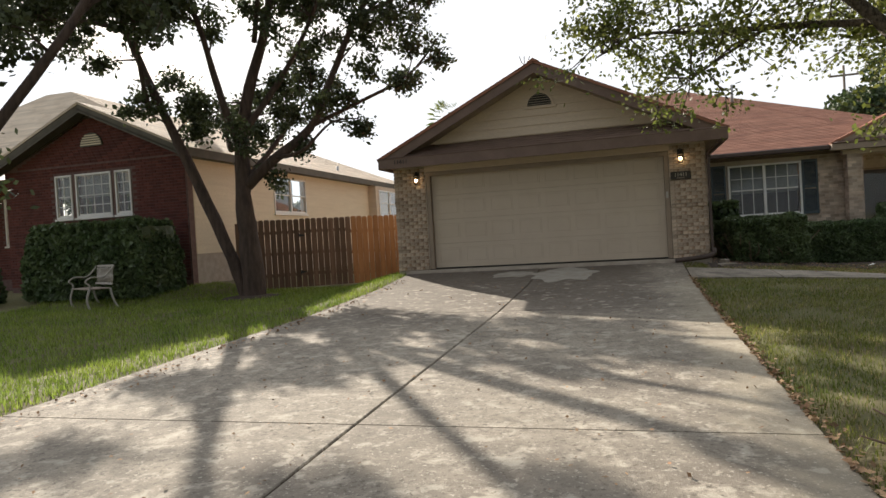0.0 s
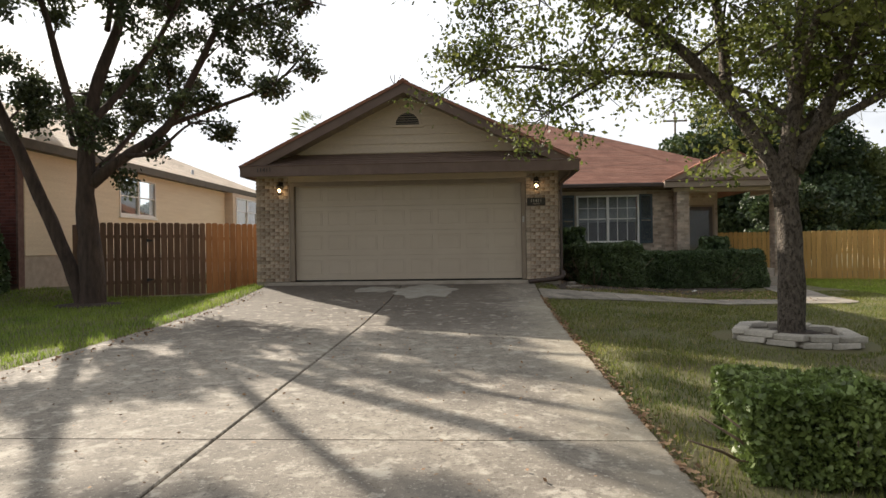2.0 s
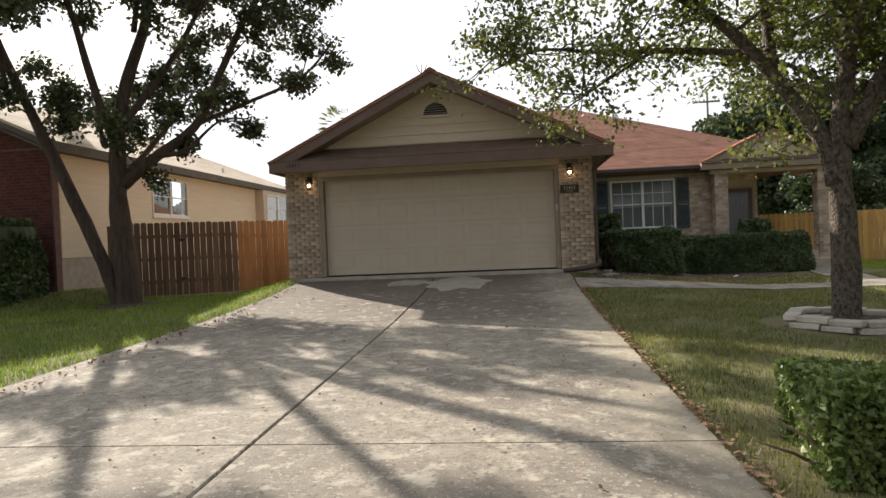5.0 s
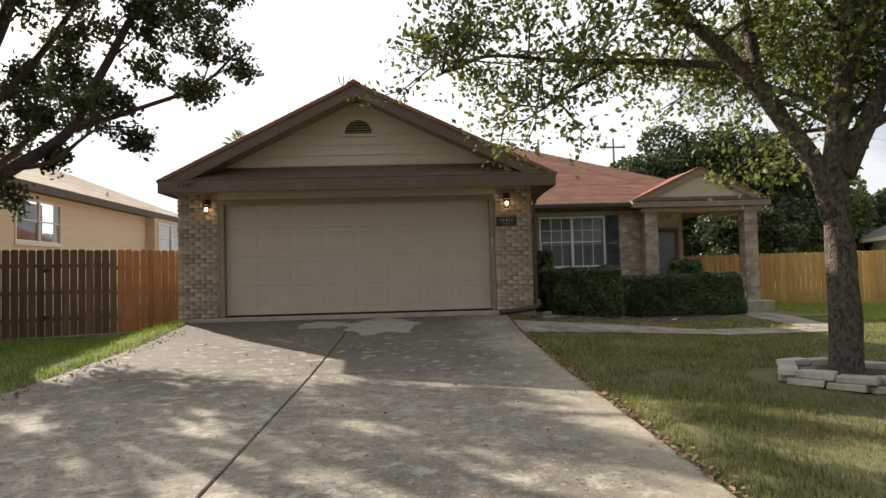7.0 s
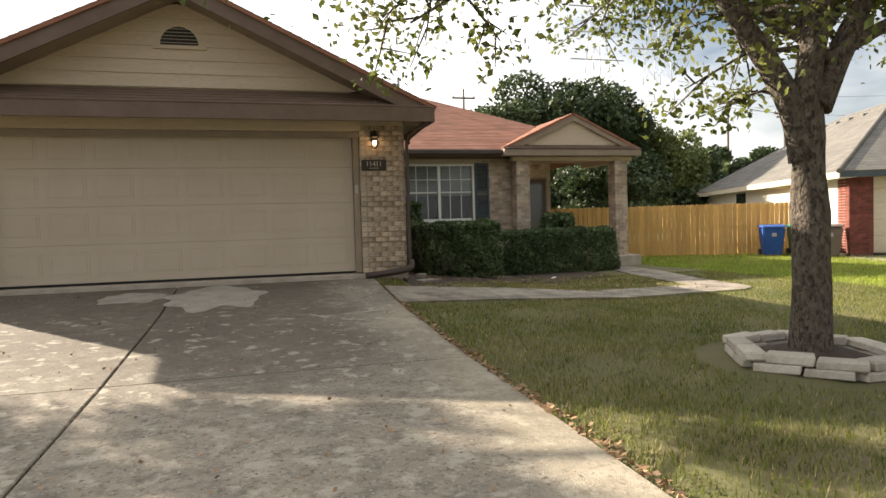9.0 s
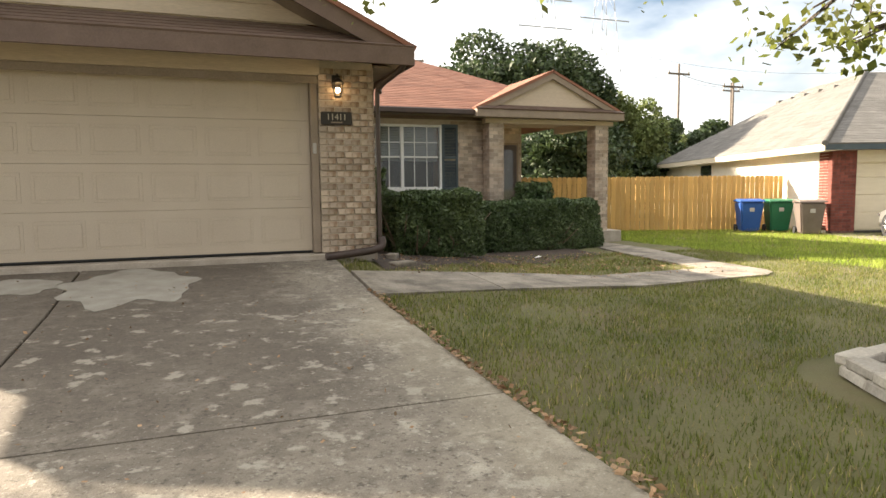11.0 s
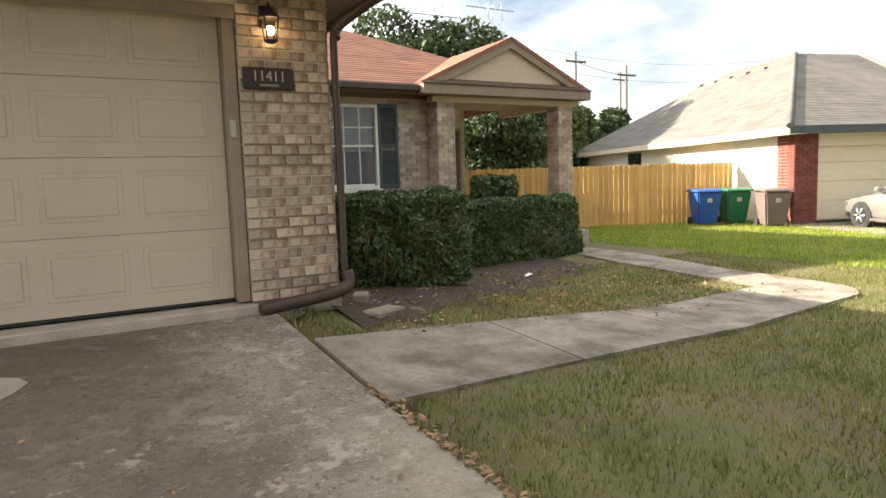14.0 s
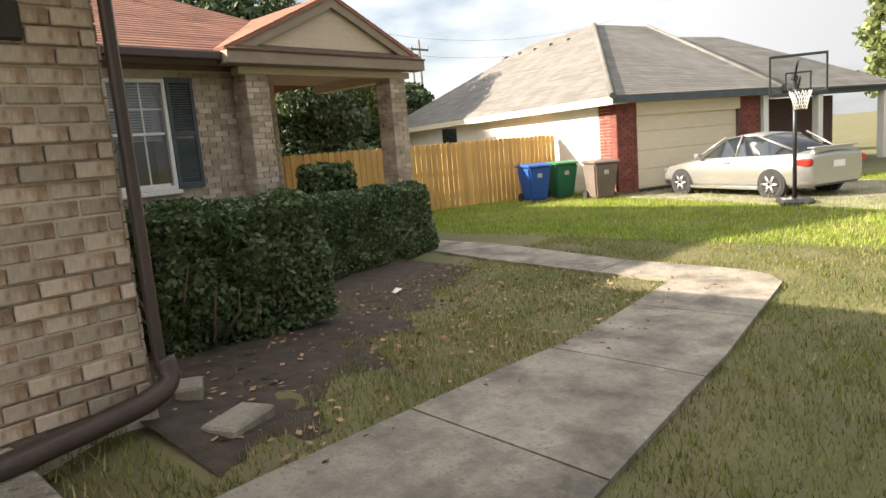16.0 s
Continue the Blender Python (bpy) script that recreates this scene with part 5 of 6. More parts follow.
# stone planter round the oak
planter = thing("tree_planter", (T2[0], T2[1], gz(*T2)), "ring of stacked pale stone blocks round the oak", "planter")
rng = random.Random(4)
corners = [(-0.66, -0.09), (-0.19, -0.6), (0.5, -0.5), (0.66, 0.16), (0.28, 0.6), (-0.34, 0.5)]
for layer in (0, 1):
    for a, b in zip(corners, corners[1:] + corners[:1]):
        a, b = Vector((*a, 0)), Vector((*b, 0))
        d = b - a
        n = max(2, int(d.length / 0.42))
        for i in range(n):
            p = a + d * ((i + 0.5 + 0.25 * layer) / n)
            w = d.length / n / 2 - 0.008
            bm = bx(-w, w, -0.085, 0.085, 0, 0.072, 0.012)
            for v in bm.verts:
                v.co += Vector((1, 1, 0.6)) * 0.006 * rng.uniform(-1, 1)
            ob = part("stone_block", bm, M["stone"], planter)
            ob.matrix_local = pose(p.x, p.y, gz(T2[0] + p.x, T2[1] + p.y) - gz(*T2) + 0.004 + layer * 0.075, rng.uniform(-1, 1), rng.uniform(-1, 1), math.degrees(math.atan2(d.y, d.x)) + rng.uniform(-3, 3))
mb = bmesh.new()
tube([(0, 0, 0.0), (0, 0, 0.06), (0, 0, 0.12)], [0.5, 0.46, 0.26], 24, mb, 0.1)
part("mulch", mb, M["mulch"], planter)

# far trees, palm, poles
def mass(name, at, r, n, size, material, seed, label, lumps=14):
    t = thing(name, at, label, "tree")
    rr, rng = random.Random(seed), np.random.default_rng(seed)
    tb = bmesh.new()
    tube([(0, 0, -0.2), (0.1, 0, r[2] * 0.5), (0.2, 0.1, r[2] * 1.2)], [0.25, 0.18, 0.06], 8, tb)
    part("trunk", tb, M["bark"], t)
    cs = []
    for k in range(lumps):
        c = np.array([rr.gauss(0, 0.45) * r[0], rr.gauss(0, 0.45) * r[1], r[2] * rr.uniform(0.35, 1.75)])
        q = rng.normal(size=(n // lumps, 3))
        q /= np.linalg.norm(q, axis=1)[:, None]
        cs.append(c + q * np.array([r[0], r[1], r[2] * 0.7]) * 0.36 * rng.uniform(0.6, 1.1, (len(q), 1)))
    c = np.concatenate(cs)
    put_leaves("crown", c[c[:, 2] > 0.2], size, material, t, seed)
    return t


mass("juniper_tree", (17.6, 19, -0.5), (3.8, 3.0, 4.3), 38000, 0.14, M["leafj"], 41, "tall dense dark juniper behind the house", 30)
mass("juniper_tree", (14.6, 20, -0.5), (3.0, 3.0, 3.6), 28000, 0.14, M["leafj"], 42, "tall dense dark juniper behind the house", 26)
mass("juniper_tree", (21.0, 20, -0.5), (3.0, 3.0, 3.6), 28000, 0.14, M["leafj"], 43, "tall dense dark juniper behind the house", 26)
mass("garden_tree", (24.0, 19.5, -0.5), (2.0, 2.0, 3.3), 18700, 0.12, M["leafy"], 44, "pale green garden tree behind the fence", 20)
mass("juniper_tree", (26.0, 20.5, -0.5), (1.9, 1.9, 2.4), 15000, 0.13, M["leafj"], 51, "low dark juniper beside the pale tree", 18)
mass("garden_tree", (29.0, 25, -0.5), (3.2, 2.6, 2.5), 18700, 0.14, M["leafy"], 45, "pale green garden tree behind the fence", 20)
mass("garden_tree", (16.0, 12.5, -0.5), (2.6, 1.8, 1.8), 17000, 0.11, M["leafj"], 48, "dark leafy tree behind the cedar fence", 20)
mass("garden_tree", (41.0, 33, -0.5), (3.5, 2.6, 3.4), 9000, 0.25, M["leafj"], 46, "tree behind the grey roof", 16)
mass("street_tree", (42.0, -1.5, -0.5), (4.2, 4.2, 4.6), 16000, 0.24, M["leafy"], 47, "broad leafy tree beyond the neighbour", 24)
mass("garden_tree", (-16, 27, -0.5), (3.2, 3, 2.6), 7000, 0.25, M["leafj"], 49, "dark tree behind the neighbour", 16)
mass("garden_tree", (-27, 20, -0.5), (4.2, 3, 4.0), 9000, 0.25, M["leafj"], 50, "dark tree behind the neighbour", 16)
palm = thing("palm_tree", (-4.0, 17.5, -0.3), "palm crown rising behind the garage roof", "palm tree")
part("trunk", tube([(0, 0, 0), (0.1, 0, 3), (0, 0, 6.7)], [0.2, 0.16, 0.15], 10), M["bark"], palm)
fr = bmesh.new()
rr = random.Random(9)
for k in range(46):
    a, e = rr.uniform(0, 6.28), rr.uniform(-0.4, 1.3)
    d = Vector((math.cos(a) * math.cos(e), math.sin(a) * math.cos(e), math.sin(e)))
    c = Vector((0, 0, 6.7)) + d * 0.75
    u = d.cross(Vector((0, 0, 1))).normalized()
    for s in range(9):
        g = (s - 4) / 4 * 0.9
        q = (d * math.cos(g) + u * math.sin(g)).normalized() * 0.5
        vs = [fr.verts.new(c), fr.verts.new(c + q * 0.5 + d.cross(q) * 0.08), fr.verts.new(c + q + Vector((0, 0, -0.06)))]
        fr.faces.new(vs)
part("crown", fr, M["leafy"], palm)


def utility_pole(at, h, label="wooden utility pole with cross arm"):
    p = thing("utility_pole", at, label, "utility pole", "utility poles")
    part("post", tube([(0, 0, 0), (0, 0, h)], [0.13, 0.09], 10), M["pole"], p)
    part("cross_arm", bx(-1.1, 1.1, -0.06, 0.06, h - 0.9, h - 0.75), M["pole"], p)
    for x in (-1.0, 0.0, 1.0):
        part("insulator", tube([(x, 0, h - 0.75), (x, 0, h - 0.55)], 0.06, 8), M["grey"], p)


utility_pole((41.7, 37, -0.5), 11.5)
utility_pole((47.5, 37, -0.5), 10.7)
utility_pole((56, 46, -0.5), 12)
utility_pole((22, 48, -0.5), 13.5)


def pylon(at, h):
    p = thing("lattice_pylon", at, "tall steel lattice power pylon", "pylon", "power pylons")
    b = bmesh.new()
    n = 12
    for k in range(n):
        z0, z1 = h * k / n, h * (k + 1) / n
        w0, w1 = 3.0 * (1 - k / n) + 0.5, 3.0 * (1 - (k + 1) / n) + 0.5
        for sx, sy in ((-1, -1), (1, -1), (1, 1), (-1, 1)):
            tube([(sx * w0, sy * w0, z0), (sx * w1, sy * w1, z1)], 0.05, 4, b)
            tube([(sx * w0, sy * w0, z0), (-sy * w1, sx * w1, z1)], 0.025, 4, b)
    part("lattice", b, M["steel"], p)
    for z in (h * 0.72, h * 0.84, h * 0.95):
        part("cross_arm", bx(-5, 5, -0.08, 0.08, z, z + 0.16), M["steel"], p)


pylon((59, 90, 0), 38)
pylon((70.5, 90, 0), 41)
wires = thing("power_lines", (0, 0, 0), "thin power lines between poles", "cable")
for (a, b, sag) in (((41.7, 37, 10.2), (47.5, 37, 9.4), 0.2), ((47.5, 37, 9.4), (56, 46, 10.6), 0.5), ((70, 84, 20), (130, 60, 20), 4), ((70, 84, 23), (130, 60, 23), 4), ((57, 92, 22), (70, 84, 20), 0.8)):
    pts = [Vector(a).lerp(Vector(b), k / 10) - Vector((0, 0, sag * 4 * (k / 10) * (1 - k / 10))) for k in range(11)]
    part("wire", tube(pts, 0.02, 4), M["black"], wires)


# ---- wheeled bins ----
def bin_(at, turn, material, lid_material, label):
    b = thing("wheeled_bin", at, label, "bin", "wheeled bins", turn=turn)
    body = bmesh.new()
    bmesh.ops.create_cube(body, size=1)
    for v in body.verts:
        top = v.co.z > 0
        s = 0.31 if top else 0.23
        v.co = Vector((v.co.x * 2 * s, v.co.y * 2 * (0.35 if top else 0.24) - (0.02 if top else 0), 0.86 if top else 0.05))
    bmesh.ops.bevel(body, geom=body.edges[:], offset=0.035, segments=2, affect="EDGES")
    part("body", body, material, b)
    lid = bmesh.new()
    prism([(-0.33, -0.4, 0.865), (-0.33, -0.36, 0.91), (-0.33, 0.1, 0.95), (-0.33, 0.36, 0.9), (-0.33, 0.38, 0.865)], (0.66, 0, 0), lid)
    bmesh.ops.bevel(lid, geom=lid.edges[:], offset=0.012, segments=1, affect="EDGES")
    part("lid", lid, lid_material, b)
    part("handle", tube([(-0.25, 0.4, 0.86), (0.25, 0.4, 0.86)], 0.02, 8), material, b)
    part("label_plate", bx(-0.06, 0.06, -0.345, -0.325, 0.6, 0.72), M["grey"], b)
    for x in (-0.27, 0.27):
        part("wheel", tube([(x - 0.03, 0.24, 0.11), (x + 0.03, 0.24, 0.11)], 0.11, 16), M["rubber"], b)
    return b


bin_((18.2, 6.2, gz(18.2, 6.2)), -30, M["blue"], M["blue"], "blue plastic wheeled bin beside the cedar fence")
bin_((18.95, 5.9, gz(18.9, 5.9)), -30, M["green"], M["green"], "green plastic wheeled bin beside the cedar fence")
bin_((18.68, 4.65, gz(18.6, 4.6)), -35, M["brown"], M["brown"], "brown wheeled bin at the brick corner")


# ---- parked car ----
def section(x, half_w, z_low, z_belt, z_top, roof_half):
    """Half outline of a body section from the sill up to the middle of the roof."""
    return [(x, half_w * 0.86, z_low), (x, half_w * 0.98, z_low + (z_belt - z_low) * 0.16), (x, half_w, z_low + (z_belt - z_low) * 0.5), (x, half_w * 0.985, z_belt - (z_belt - z_low) * 0.1), (x, half_w * 0.94, z_belt), (x, roof_half, max(z_top - 0.05, z_belt + 0.002)), (x, roof_half * 0.7, max(z_top - 0.005, z_belt + 0.006)), (x, 0, max(z_top + 0.012, z_belt + 0.012))]


def loft(stations):
    bm = bmesh.new()
    rings = []
    for st in stations:
        half = section(*st)
        full = [(x, -y, z) for x, y, z in half] + [(x, y, z) for x, y, z in half[-2::-1]]
        rings.append([bm.verts.new(p) for p in full])
    for a, b in zip(rings, rings[1:]):
        for k in range(len(a) - 1):
            bm.faces.new((a[k], a[k + 1], b[k + 1], b[k])).smooth = True
        bm.faces.new((a[-1], a[0], b[0], b[-1]))
    bm.faces.new(rings[0])
    bm.faces.new(rings[-1][::-1])
    bmesh.ops.recalc_face_normals(bm, faces=bm.faces[:])
    return bm


car = thing("sedan_car", (19.5, 1.5, -0.50), "parked silver four-door sedan on the neighbour's driveway", "car", turn=64.4)
body = loft([(2.18, 0.55, 0.24, 0.50, 0.5, 0.4), (2.1, 0.70, 0.2, 0.60, 0.6, 0.5), (1.8, 0.82, 0.19, 0.70, 0.71, 0.6), (1.0, 0.86, 0.18, 0.84, 0.85, 0.62), (0.75, 0.86, 0.18, 0.88, 0.90, 0.62),
             (-0.2, 0.87, 0.18, 0.91, 0.92, 0.62), (-1.3, 0.87, 0.18, 0.93, 0.95, 0.6), (-1.75, 0.85, 0.2, 0.95, 0.98, 0.58), (-2.12, 0.76, 0.24, 0.93, 0.96, 0.5), (-2.2, 0.68, 0.3, 0.85, 0.86, 0.45)])
part("body", body, M["carpaint"], car)
cab = loft([(0.98, 0.74, 0.80, 0.82, 0.84, 0.6), (0.2, 0.76, 0.86, 0.90, 1.34, 0.55), (-0.3, 0.76, 0.87, 0.91, 1.405, 0.55), (-0.9, 0.76, 0.88, 0.92, 1.36, 0.54), (-1.72, 0.72, 0.9, 0.94, 0.97, 0.56)])
part("greenhouse", cab, M["glass_dark"], car, "dark reflective car windows")
roof = loft([(0.18, 0.57, 1.30, 1.335, 1.36, 0.53), (-0.3, 0.57, 1.37, 1.4, 1.425, 0.54), (-0.88, 0.56, 1.33, 1.36, 1.385, 0.53)])
part("roof_panel", roof, M["carpaint"], car)
for sy in (-1, 1):
    for (xa, za, xb, zb) in ((0.98, 0.86, 0.15, 1.37), (-0.85, 1.38, -1.72, 0.99), (-0.28, 0.92, -0.32, 1.4)):
        part("pillar", tube([(xa, sy * 0.735, za), ((xa + xb) / 2, sy * 0.665, (za + zb) / 2), (xb, sy * 0.57, zb)], 0.022, 6), M["carpaint"], car)
    for xw in (1.32, -1.33):
        arch = part("wheel_arch", disc(0.345, sy * 0.70, sy * 0.872, 28, None, (xw, 0.3)), M["rubber"], car)
        wheel = part("wheel", disc(0.30, sy * 0.72, sy * 0.885, 28, None, (xw, 0.3)), M["rubber"], car)
        part("rim", disc(0.215, sy * 0.86, sy * 0.892, 28, None, (xw, 0.3)), M["black"], wheel)
        sp = bmesh.new()
        for k in range(6):
            a = k * math.pi / 3
            tube([(xw + 0.03 * math.cos(a), sy * 0.895, 0.3 + 0.03 * math.sin(a)), (xw + 0.21 * math.cos(a), sy * 0.893, 0.3 + 0.21 * math.sin(a))], [0.035, 0.03], 6, sp)
        part("spokes", sp, M["chrome"], wheel)
    part("sill", bx(-1.0, 1.0, min(sy * 0.845, sy * 0.89), max(sy * 0.845, sy * 0.89), 0.17, 0.25, 0.015), M["chrome"], car)
    part("door_handle", bx(-0.22, -0.05, min(sy * 0.865, sy * 0.895), max(sy * 0.865, sy * 0.895), 0.77, 0.8, 0.006), M["chrome"], car)
    part("mirror", bx(0.62, 0.76, min(sy * 0.84, sy * 1.0), max(sy * 0.84, sy * 1.0), 0.9, 1.02, 0.03), M["carpaint"], car)
    part("tail_lamp", bx(-2.19, -1.88, min(sy * 0.5, sy * 0.81), max(sy * 0.5, sy * 0.81), 0.68, 0.84, 0.03), M["redlamp"], car)
    part("headlamp", bx(1.75, 2.1, min(sy * 0.5, sy * 0.75), max(sy * 0.5, sy * 0.75), 0.52, 0.66, 0.04), M["chrome"], car)
part("number_plate", bx(-2.225, -2.2, -0.16, 0.16, 0.62, 0.76), M["white"], car)
part("spoiler", bx(-2.16, -1.98, -0.62, 0.62, 1.04, 1.07, 0.012), M["carpaint"], car)
car.scale = (0.91, 0.95, 0.88)
part("spoiler_foot", bx(-2.1, -2.03, -0.55, 0.55, 0.93, 1.045), M["carpaint"], car)

# ---- basketball hoop ----
BH = (17.42, 0.14)
hoop = thing("basketball_hoop", (*BH, gz(*BH)), "portable black basketball hoop with clear backboard", "basketball hoop", turn=203)
part("base", bx(-0.3, 0.45, -0.35, 0.35, 0.0, 0.14, 0.05), M["black"], hoop)
part("pole", tube([(0, 0, 0.1), (0, 0, 2.55)], 0.045, 12), M["black"], hoop)
part("arm", tube([(0, 0.04, 2.2), (0.35, 0.04, 2.45)], 0.025, 8), M["black"], hoop)
part("arm", tube([(0, 0.0, 2.5), (0.35, 0.0, 2.75)], 0.025, 8), M["black"], hoop)
part("counterweight", bx(-0.16, 0.1, -0.05, 0.05, 2.42, 2.5, 0.01), M["black"], hoop)
bf = bmesh.new()
for a in ((0.34, 0.38, -0.56, 0.56, 2.12, 2.17), (0.34, 0.38, -0.56, 0.56, 2.83, 2.88), (0.34, 0.38, -0.56, -0.52, 2.17, 2.83), (0.34, 0.38, 0.52, 0.56, 2.17, 2.83)):
    bx(*a, 0.004, bf)
board = part("backboard_frame", bf, M["black"], hoop)
pn = part("pane", bx(0.355, 0.365, -0.53, 0.53, 2.16, 2.84), M["clear"], board)
pn.visible_shadow = False
tq = bmesh.new()
for a in ((0.35, 0.37, -0.25, 0.25, 2.52, 2.55), (0.35, 0.37, -0.25, -0.22, 2.22, 2.52), (0.35, 0.37, 0.22, 0.25, 2.22, 2.52)):
    bx(*a, 0, tq)
part("target_square", tq, M["black"], board)
rim = [(0.62 + 0.22 * math.cos(k * math.pi / 10), 0.22 * math.sin(k * math.pi / 10), 2.2) for k in range(21)]
part("rim", tube(rim, 0.012, 6), M["black"], hoop)
net = bmesh.new()
for k in range(10):
    a0, a1 = k * math.pi / 5, (k + 1) * math.pi / 5
    for s in (1, -1):
        tube([(0.62 + 0.22 * math.cos(a0), 0.22 * math.sin(a0), 2.19), (0.62 + 0.15 * math.cos(a0 + s * 0.4), 0.15 * math.sin(a0 + s * 0.4), 2.0), (0.62 + 0.12 * math.cos(a0), 0.12 * math.sin(a0), 1.85)], 0.006, 4, net)
part("net", net, M["white"], hoop)
hoop.scale = (0.85, 0.8, 0.9)

# ---- garden bench ----
BN = (-6.9, -2.4)
bench = thing("garden_bench", (*BN, gz(*BN)), "old metal garden bench with ornate scroll back", "bench", turn=-30)
for k in range(5):
    part("seat_slat", bx(-0.58, 0.58, -0.22 + k * 0.09, -0.145 + k * 0.09, 0.4, 0.425, 0.006), M["wood"], bench)
bk = bmesh.new()
for a in ((-0.55, 0.55, 0.24, 0.27, 0.48, 0.52), (-0.52, 0.52, 0.30, 0.33, 0.86, 0.9)):
    bx(*a, 0.006, bk)
for k in range(9):
    x = -0.46 + k * 0.115
    pts = [(x + 0.05 * math.cos(a), 0.285, 0.69 + 0.15 * math.sin(a)) for a in [2 * math.pi * q / 12 for q in range(13)]]
    tube(pts, 0.011, 5, bk)
    tube([(x - 0.05, 0.265, 0.52), (x + 0.05, 0.31, 0.86)], 0.011, 5, bk)
    tube([(x + 0.05, 0.265, 0.52), (x - 0.05, 0.31, 0.86)], 0.011, 5, bk)
part("backrest", bk, M["iron"], bench, "lacy cast metal backrest")
for sx in (-0.58, 0.58):
    for pts in ([(sx, -0.2, 0.42), (sx, -0.26, 0.2), (sx, -0.22, 0.0)], [(sx, 0.2, 0.42), (sx, 0.24, 0.2), (sx, 0.32, 0.0)]):
        part("leg", tube(smooth_path(pts, 4), 0.022, 8), M["iron"], bench)
    part("armrest", tube(smooth_path([(sx, 0.3, 0.88), (sx, 0.1, 0.66), (sx, -0.15, 0.66), (sx, -0.27, 0.58), (sx, -0.2, 0.5), (sx, -0.2, 0.42)], 4), 0.018, 8), M["iron"], bench, "curled metal armrest")

# ---- garage pier bricks ----
brick_wall(PIER_R, (5.045, -0.05, 0), 0, 0.69, 0.0, 2.28, M["brick"], proud=quoin)
brick_wall(PIER_L, (-0.735, -0.05, 0), 0, 0.73, 0.0, 2.28, M["brick"], proud=quoin)
brick_wall(house, (5.725, -0.05, 0), 90, 5.3, -0.2, 2.28, None, M["brickj"])
brick_wall(house, (5.78, 5.31, 0), 0, 3.92, -0.3, 2.26, None, M["brickj"], holes=((1.03, 2.9, 0.66, 2.2),))
brick_wall(house, (9.9, 6.9, 0), 0, 1.5, -0.1, 2.3, None, M["brickj"], holes=((0.33, 1.4, 0, 2.1),))


# ---- grass and litter ----
def off_paving(x, y):
    left = -0.49 + 0.01 * np.minimum(y, 0) - 0.03
    drive = (x > left) & (x < 5.2) & (y < 0.3)
    walkway = (x > 5.1) & (x < 10.6) & (y > walk_front_edge(x)) & (y < walk_back_edge(x))
    bend = (x > np.interp(y, [-2, -0.46, 0.4, 2, 3.4, 4.8], [10.5, 10.56, 10.68, 10.95, 11.3, 11.6])) & (x < np.interp(y, [-1.42, -1.2, -0.95, -0.4, 0.4, 2, 2.7, 4.8], [10.6, 11.12, 11.28, 11.35, 11.42, 11.86, 12.03, 12.17])) & (y > -1.42) & (y < 4.8)
    homes = ((x > -0.8) & (x < 5.85) & (y > 0)) | ((x > 5.7) & (x < 12.9) & (y > 4.5)) | ((x > 5.6) & (x < 8.2) & (y > 0.55) & (y < 4.6)) | ((x > 5.6) & (x < 7.2) & (y > -0.7 + 0.62 * (x - 5.7)) & (y < 4.6)) | ((x > 7.5) & (x < 10.9) & (y > 2.2)) | (x < -6.3) & (y > -0.4)
    bed = ((x - T2[0]) ** 2 + (y - T2[1]) ** 2 < 0.85) | ((x - T1[0]) ** 2 + (y - T1[1]) ** 2 < 0.42)
    return ~(drive | walkway | bend | homes | bed)


def lawn(name, x0, x1, y0, y1, n, h, w, material, seed, label, patchy=0.0):
    rng = np.random.default_rng(seed)
    x, y = rng.uniform(x0, x1, n), rng.uniform(y0, y1, n)
    keep = off_paving(x, y)
    if patchy:
        f = np.sin(x * 1.7 + np.sin(y * 1.1) * 2) + np.sin(y * 2.3 + np.sin(x * 0.9) * 2)
        keep &= rng.uniform(-2, 2, n) < f * patchy + (1 - patchy) * 2 - 0.4
    x, y = x[keep], y[keep]
    n = len(x)
    z = ground_z(x, y) - 0.005
    hh = h * rng.uniform(0.45, 1.3, n)
    a, le = rng.uniform(0, 6.283, n), rng.uniform(0.15, 0.8, n)
    dx, dy = np.cos(a), np.sin(a)
    b0 = np.stack([x - dy * w, y + dx * w, z], 1)
    b1 = np.stack([x + dy * w, y - dx * w, z], 1)
    tip = np.stack([x + dx * hh * le, y + dy * hh * le, z + hh], 1)
    v = np.stack([b0, b1, tip], 1).reshape(-1, 3)
    ob = raw(name, v, np.arange(3 * n).reshape(-1, 3), material)
    return tagged(ob, label, "grass", kind="stuff")


lawn("grass", 5.2, 13, -12, 2.3, 230000, 0.048, 0.004, M["grass"], 61, "short olive lawn grass beside the driveway", 0.35)
lawn("grass_dry", 5.2, 13, -12, 2.3, 35000, 0.045, 0.004, M["straw"], 62, "dry straw-coloured blades in the lawn", 0.3)
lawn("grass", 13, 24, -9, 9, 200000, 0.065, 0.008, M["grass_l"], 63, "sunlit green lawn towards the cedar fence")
lawn("grass_dry", 14, 20, -3, 6.5, 1500, 0.17, 0.005, M["straw"], 64, "tall dry grass tufts near the driveway")
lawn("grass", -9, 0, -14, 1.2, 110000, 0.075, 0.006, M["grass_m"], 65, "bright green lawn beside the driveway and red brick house")


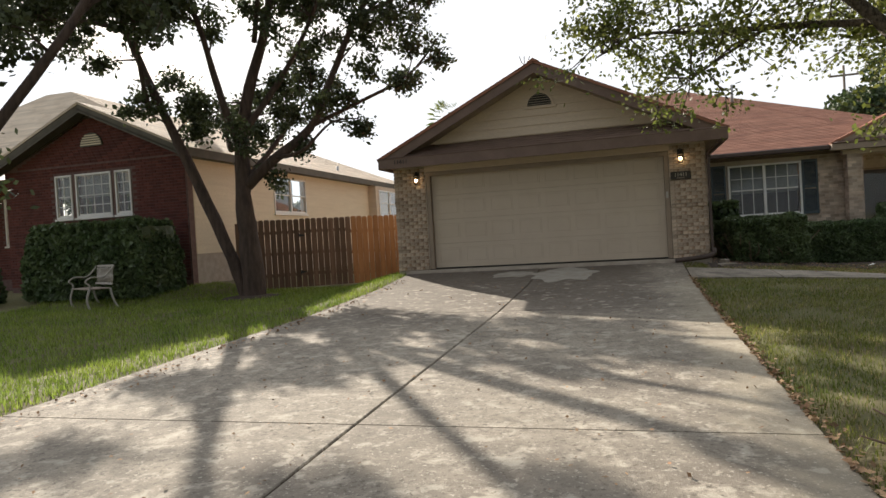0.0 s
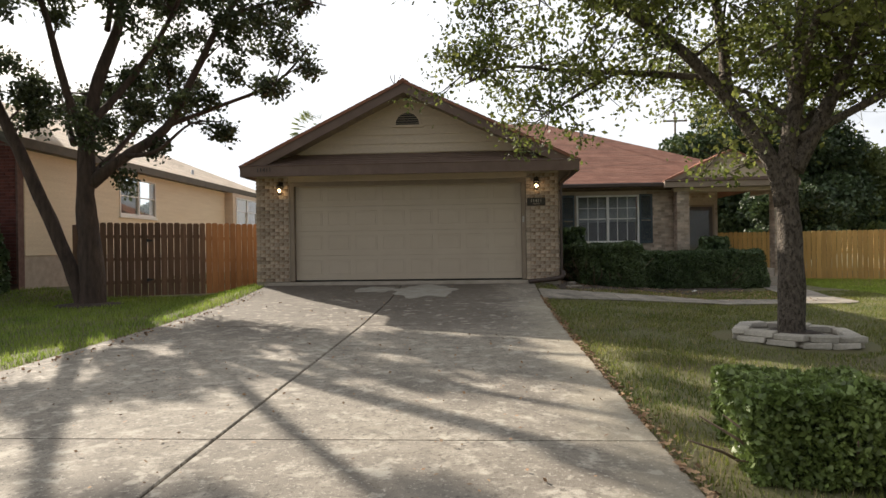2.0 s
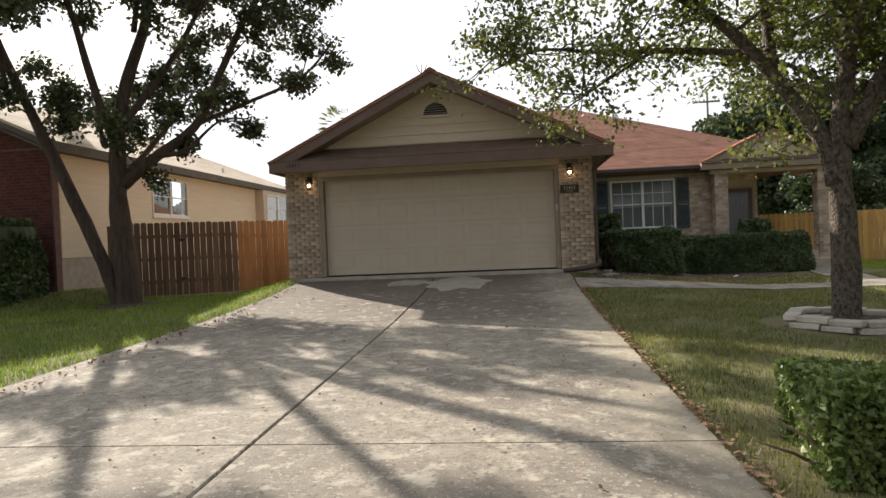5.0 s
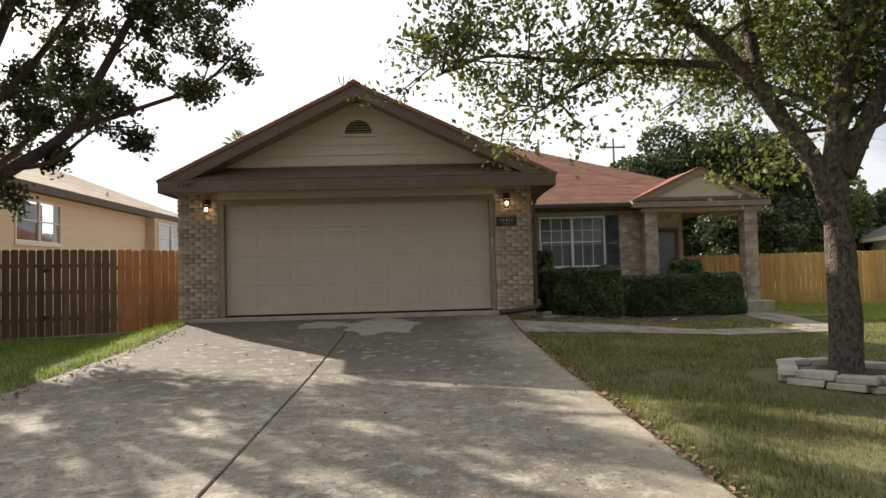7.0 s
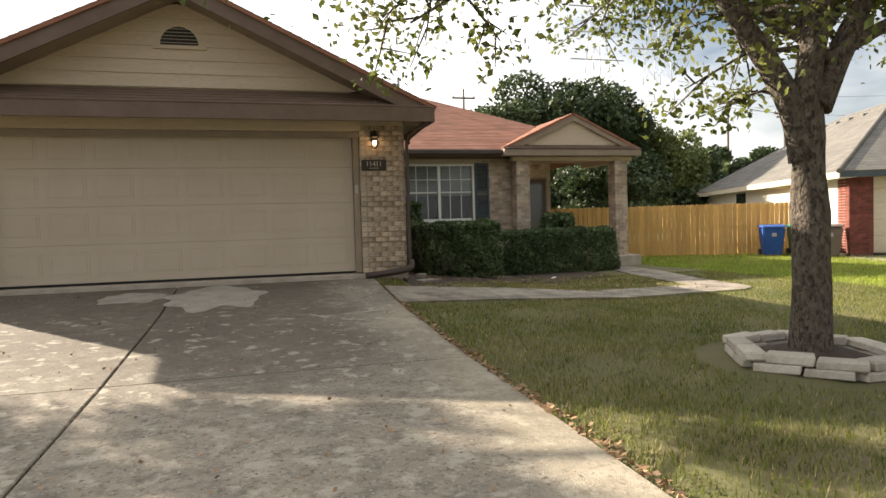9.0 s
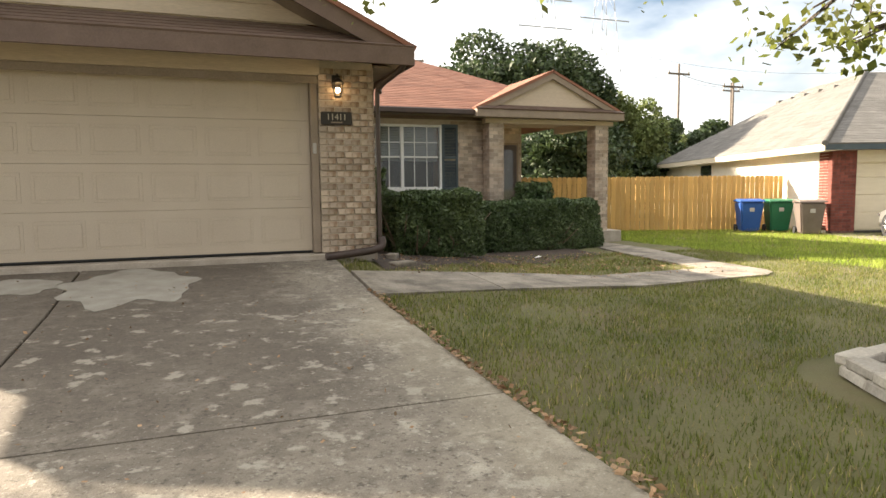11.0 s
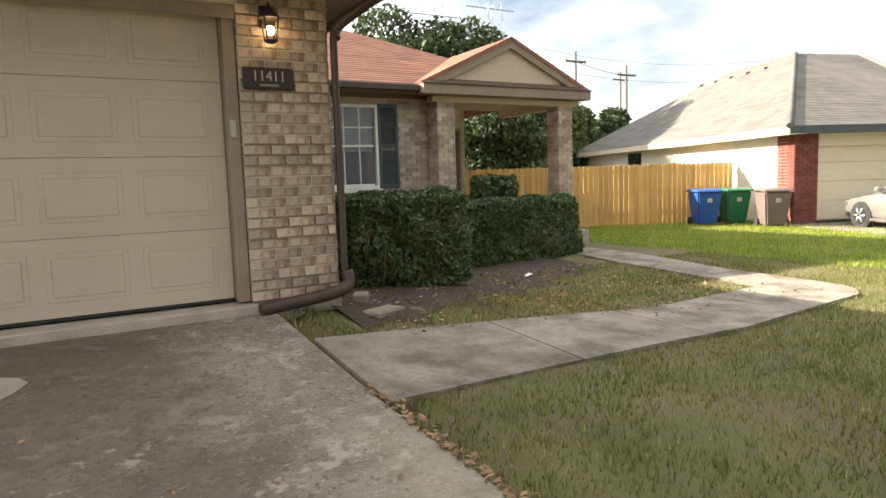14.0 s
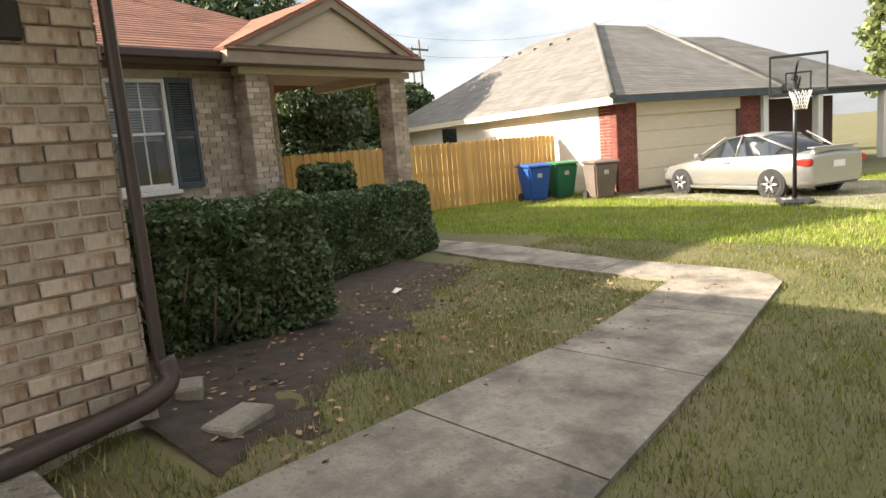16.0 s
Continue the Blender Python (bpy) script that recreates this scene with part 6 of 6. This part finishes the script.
def litter(name, n, seed, pick, label, size=0.035):
    rng = np.random.default_rng(seed)
    x, y = pick(rng, n)
    z = ground_z(np.clip(x, -0.7, 50), y) + np.where(off_paving(x, y), 0.03, 0.03)
    v, f = quads(np.stack([x, y, z], 1), size, rng, 0.75)
    return tagged(raw(name, v, f, M["litter"]), label, "leaves", kind="stuff")


litter("leaf_litter", 900, 71, lambda r, n: (5.2 + np.abs(r.normal(size=n)) * 0.05 - 0.03, r.uniform(-12, -1.8, n)), "dry leaves gathered along the driveway edge", 0.028)
litter("leaf_litter", 800, 72, lambda r, n: (r.uniform(-0.3, 5.1, n), r.uniform(-13, -0.5, n)), "scattered dry leaves on the driveway", 0.019)
litter("leaf_litter", 500, 73, lambda r, n: (-0.35 + r.normal(size=n) * 0.1, r.uniform(-12, -1, n)), "dry leaves along the grass edge", 0.026)
litter("leaf_litter", 1100, 74, lambda r, n: (r.uniform(5.8, 11, n), r.uniform(-1, 2.4, n)), "dry leaves on the bed below the hedge", 0.028)
paper = thing("paper_scrap", (9.0, 1.75, gz(9.0, 1.75) + 0.03), "small white scrap of paper on the grass", "litter")
part("scrap", prism([(0, 0, 0), (0.12, 0.02, 0.02), (0.1, 0.09, 0.03), (0.01, 0.07, 0.0)], (0, 0, 0.004)), M["white"], paper)

bed = thing("hedge_bed", (0, 0, 0), "bare dark soil bed below the leggy hedge", "soil", kind="structure")
gx, gy = np.meshgrid(np.arange(5.66, 10.6, 0.08), np.arange(-0.75, 4.2, 0.08))
edge = -0.85 + 0.62 * (gx - 5.7) + 0.16 * np.sin(gx * 5.1 + gy * 3) + 0.09 * np.sin(gx * 13 - gy * 9)
lift = np.clip((gy - np.minimum(edge, 1.9)) / 0.3, -1, 1)
lift = np.where(gy < walk_back_edge(gx) + 0.06, -2.5, lift)
soil_v = np.stack([gx, gy, ground_z(gx, gy) + 0.028 * lift - 0.004 + 0.006 * np.random.default_rng(8).normal(size=gx.shape)], -1).reshape(-1, 3)
k = np.arange(gx.size).reshape(gx.shape)
raw("soil", soil_v, np.stack([k[:-1, :-1], k[:-1, 1:], k[1:, 1:], k[1:, :-1]], -1).reshape(-1, 4), M["mulch"], bed)
lawn("grass_dry", 5.7, 8.6, -0.7, 2.2, 5000, 0.05, 0.004, M["straw"], 66, "sparse dead grass round the hedge bed")
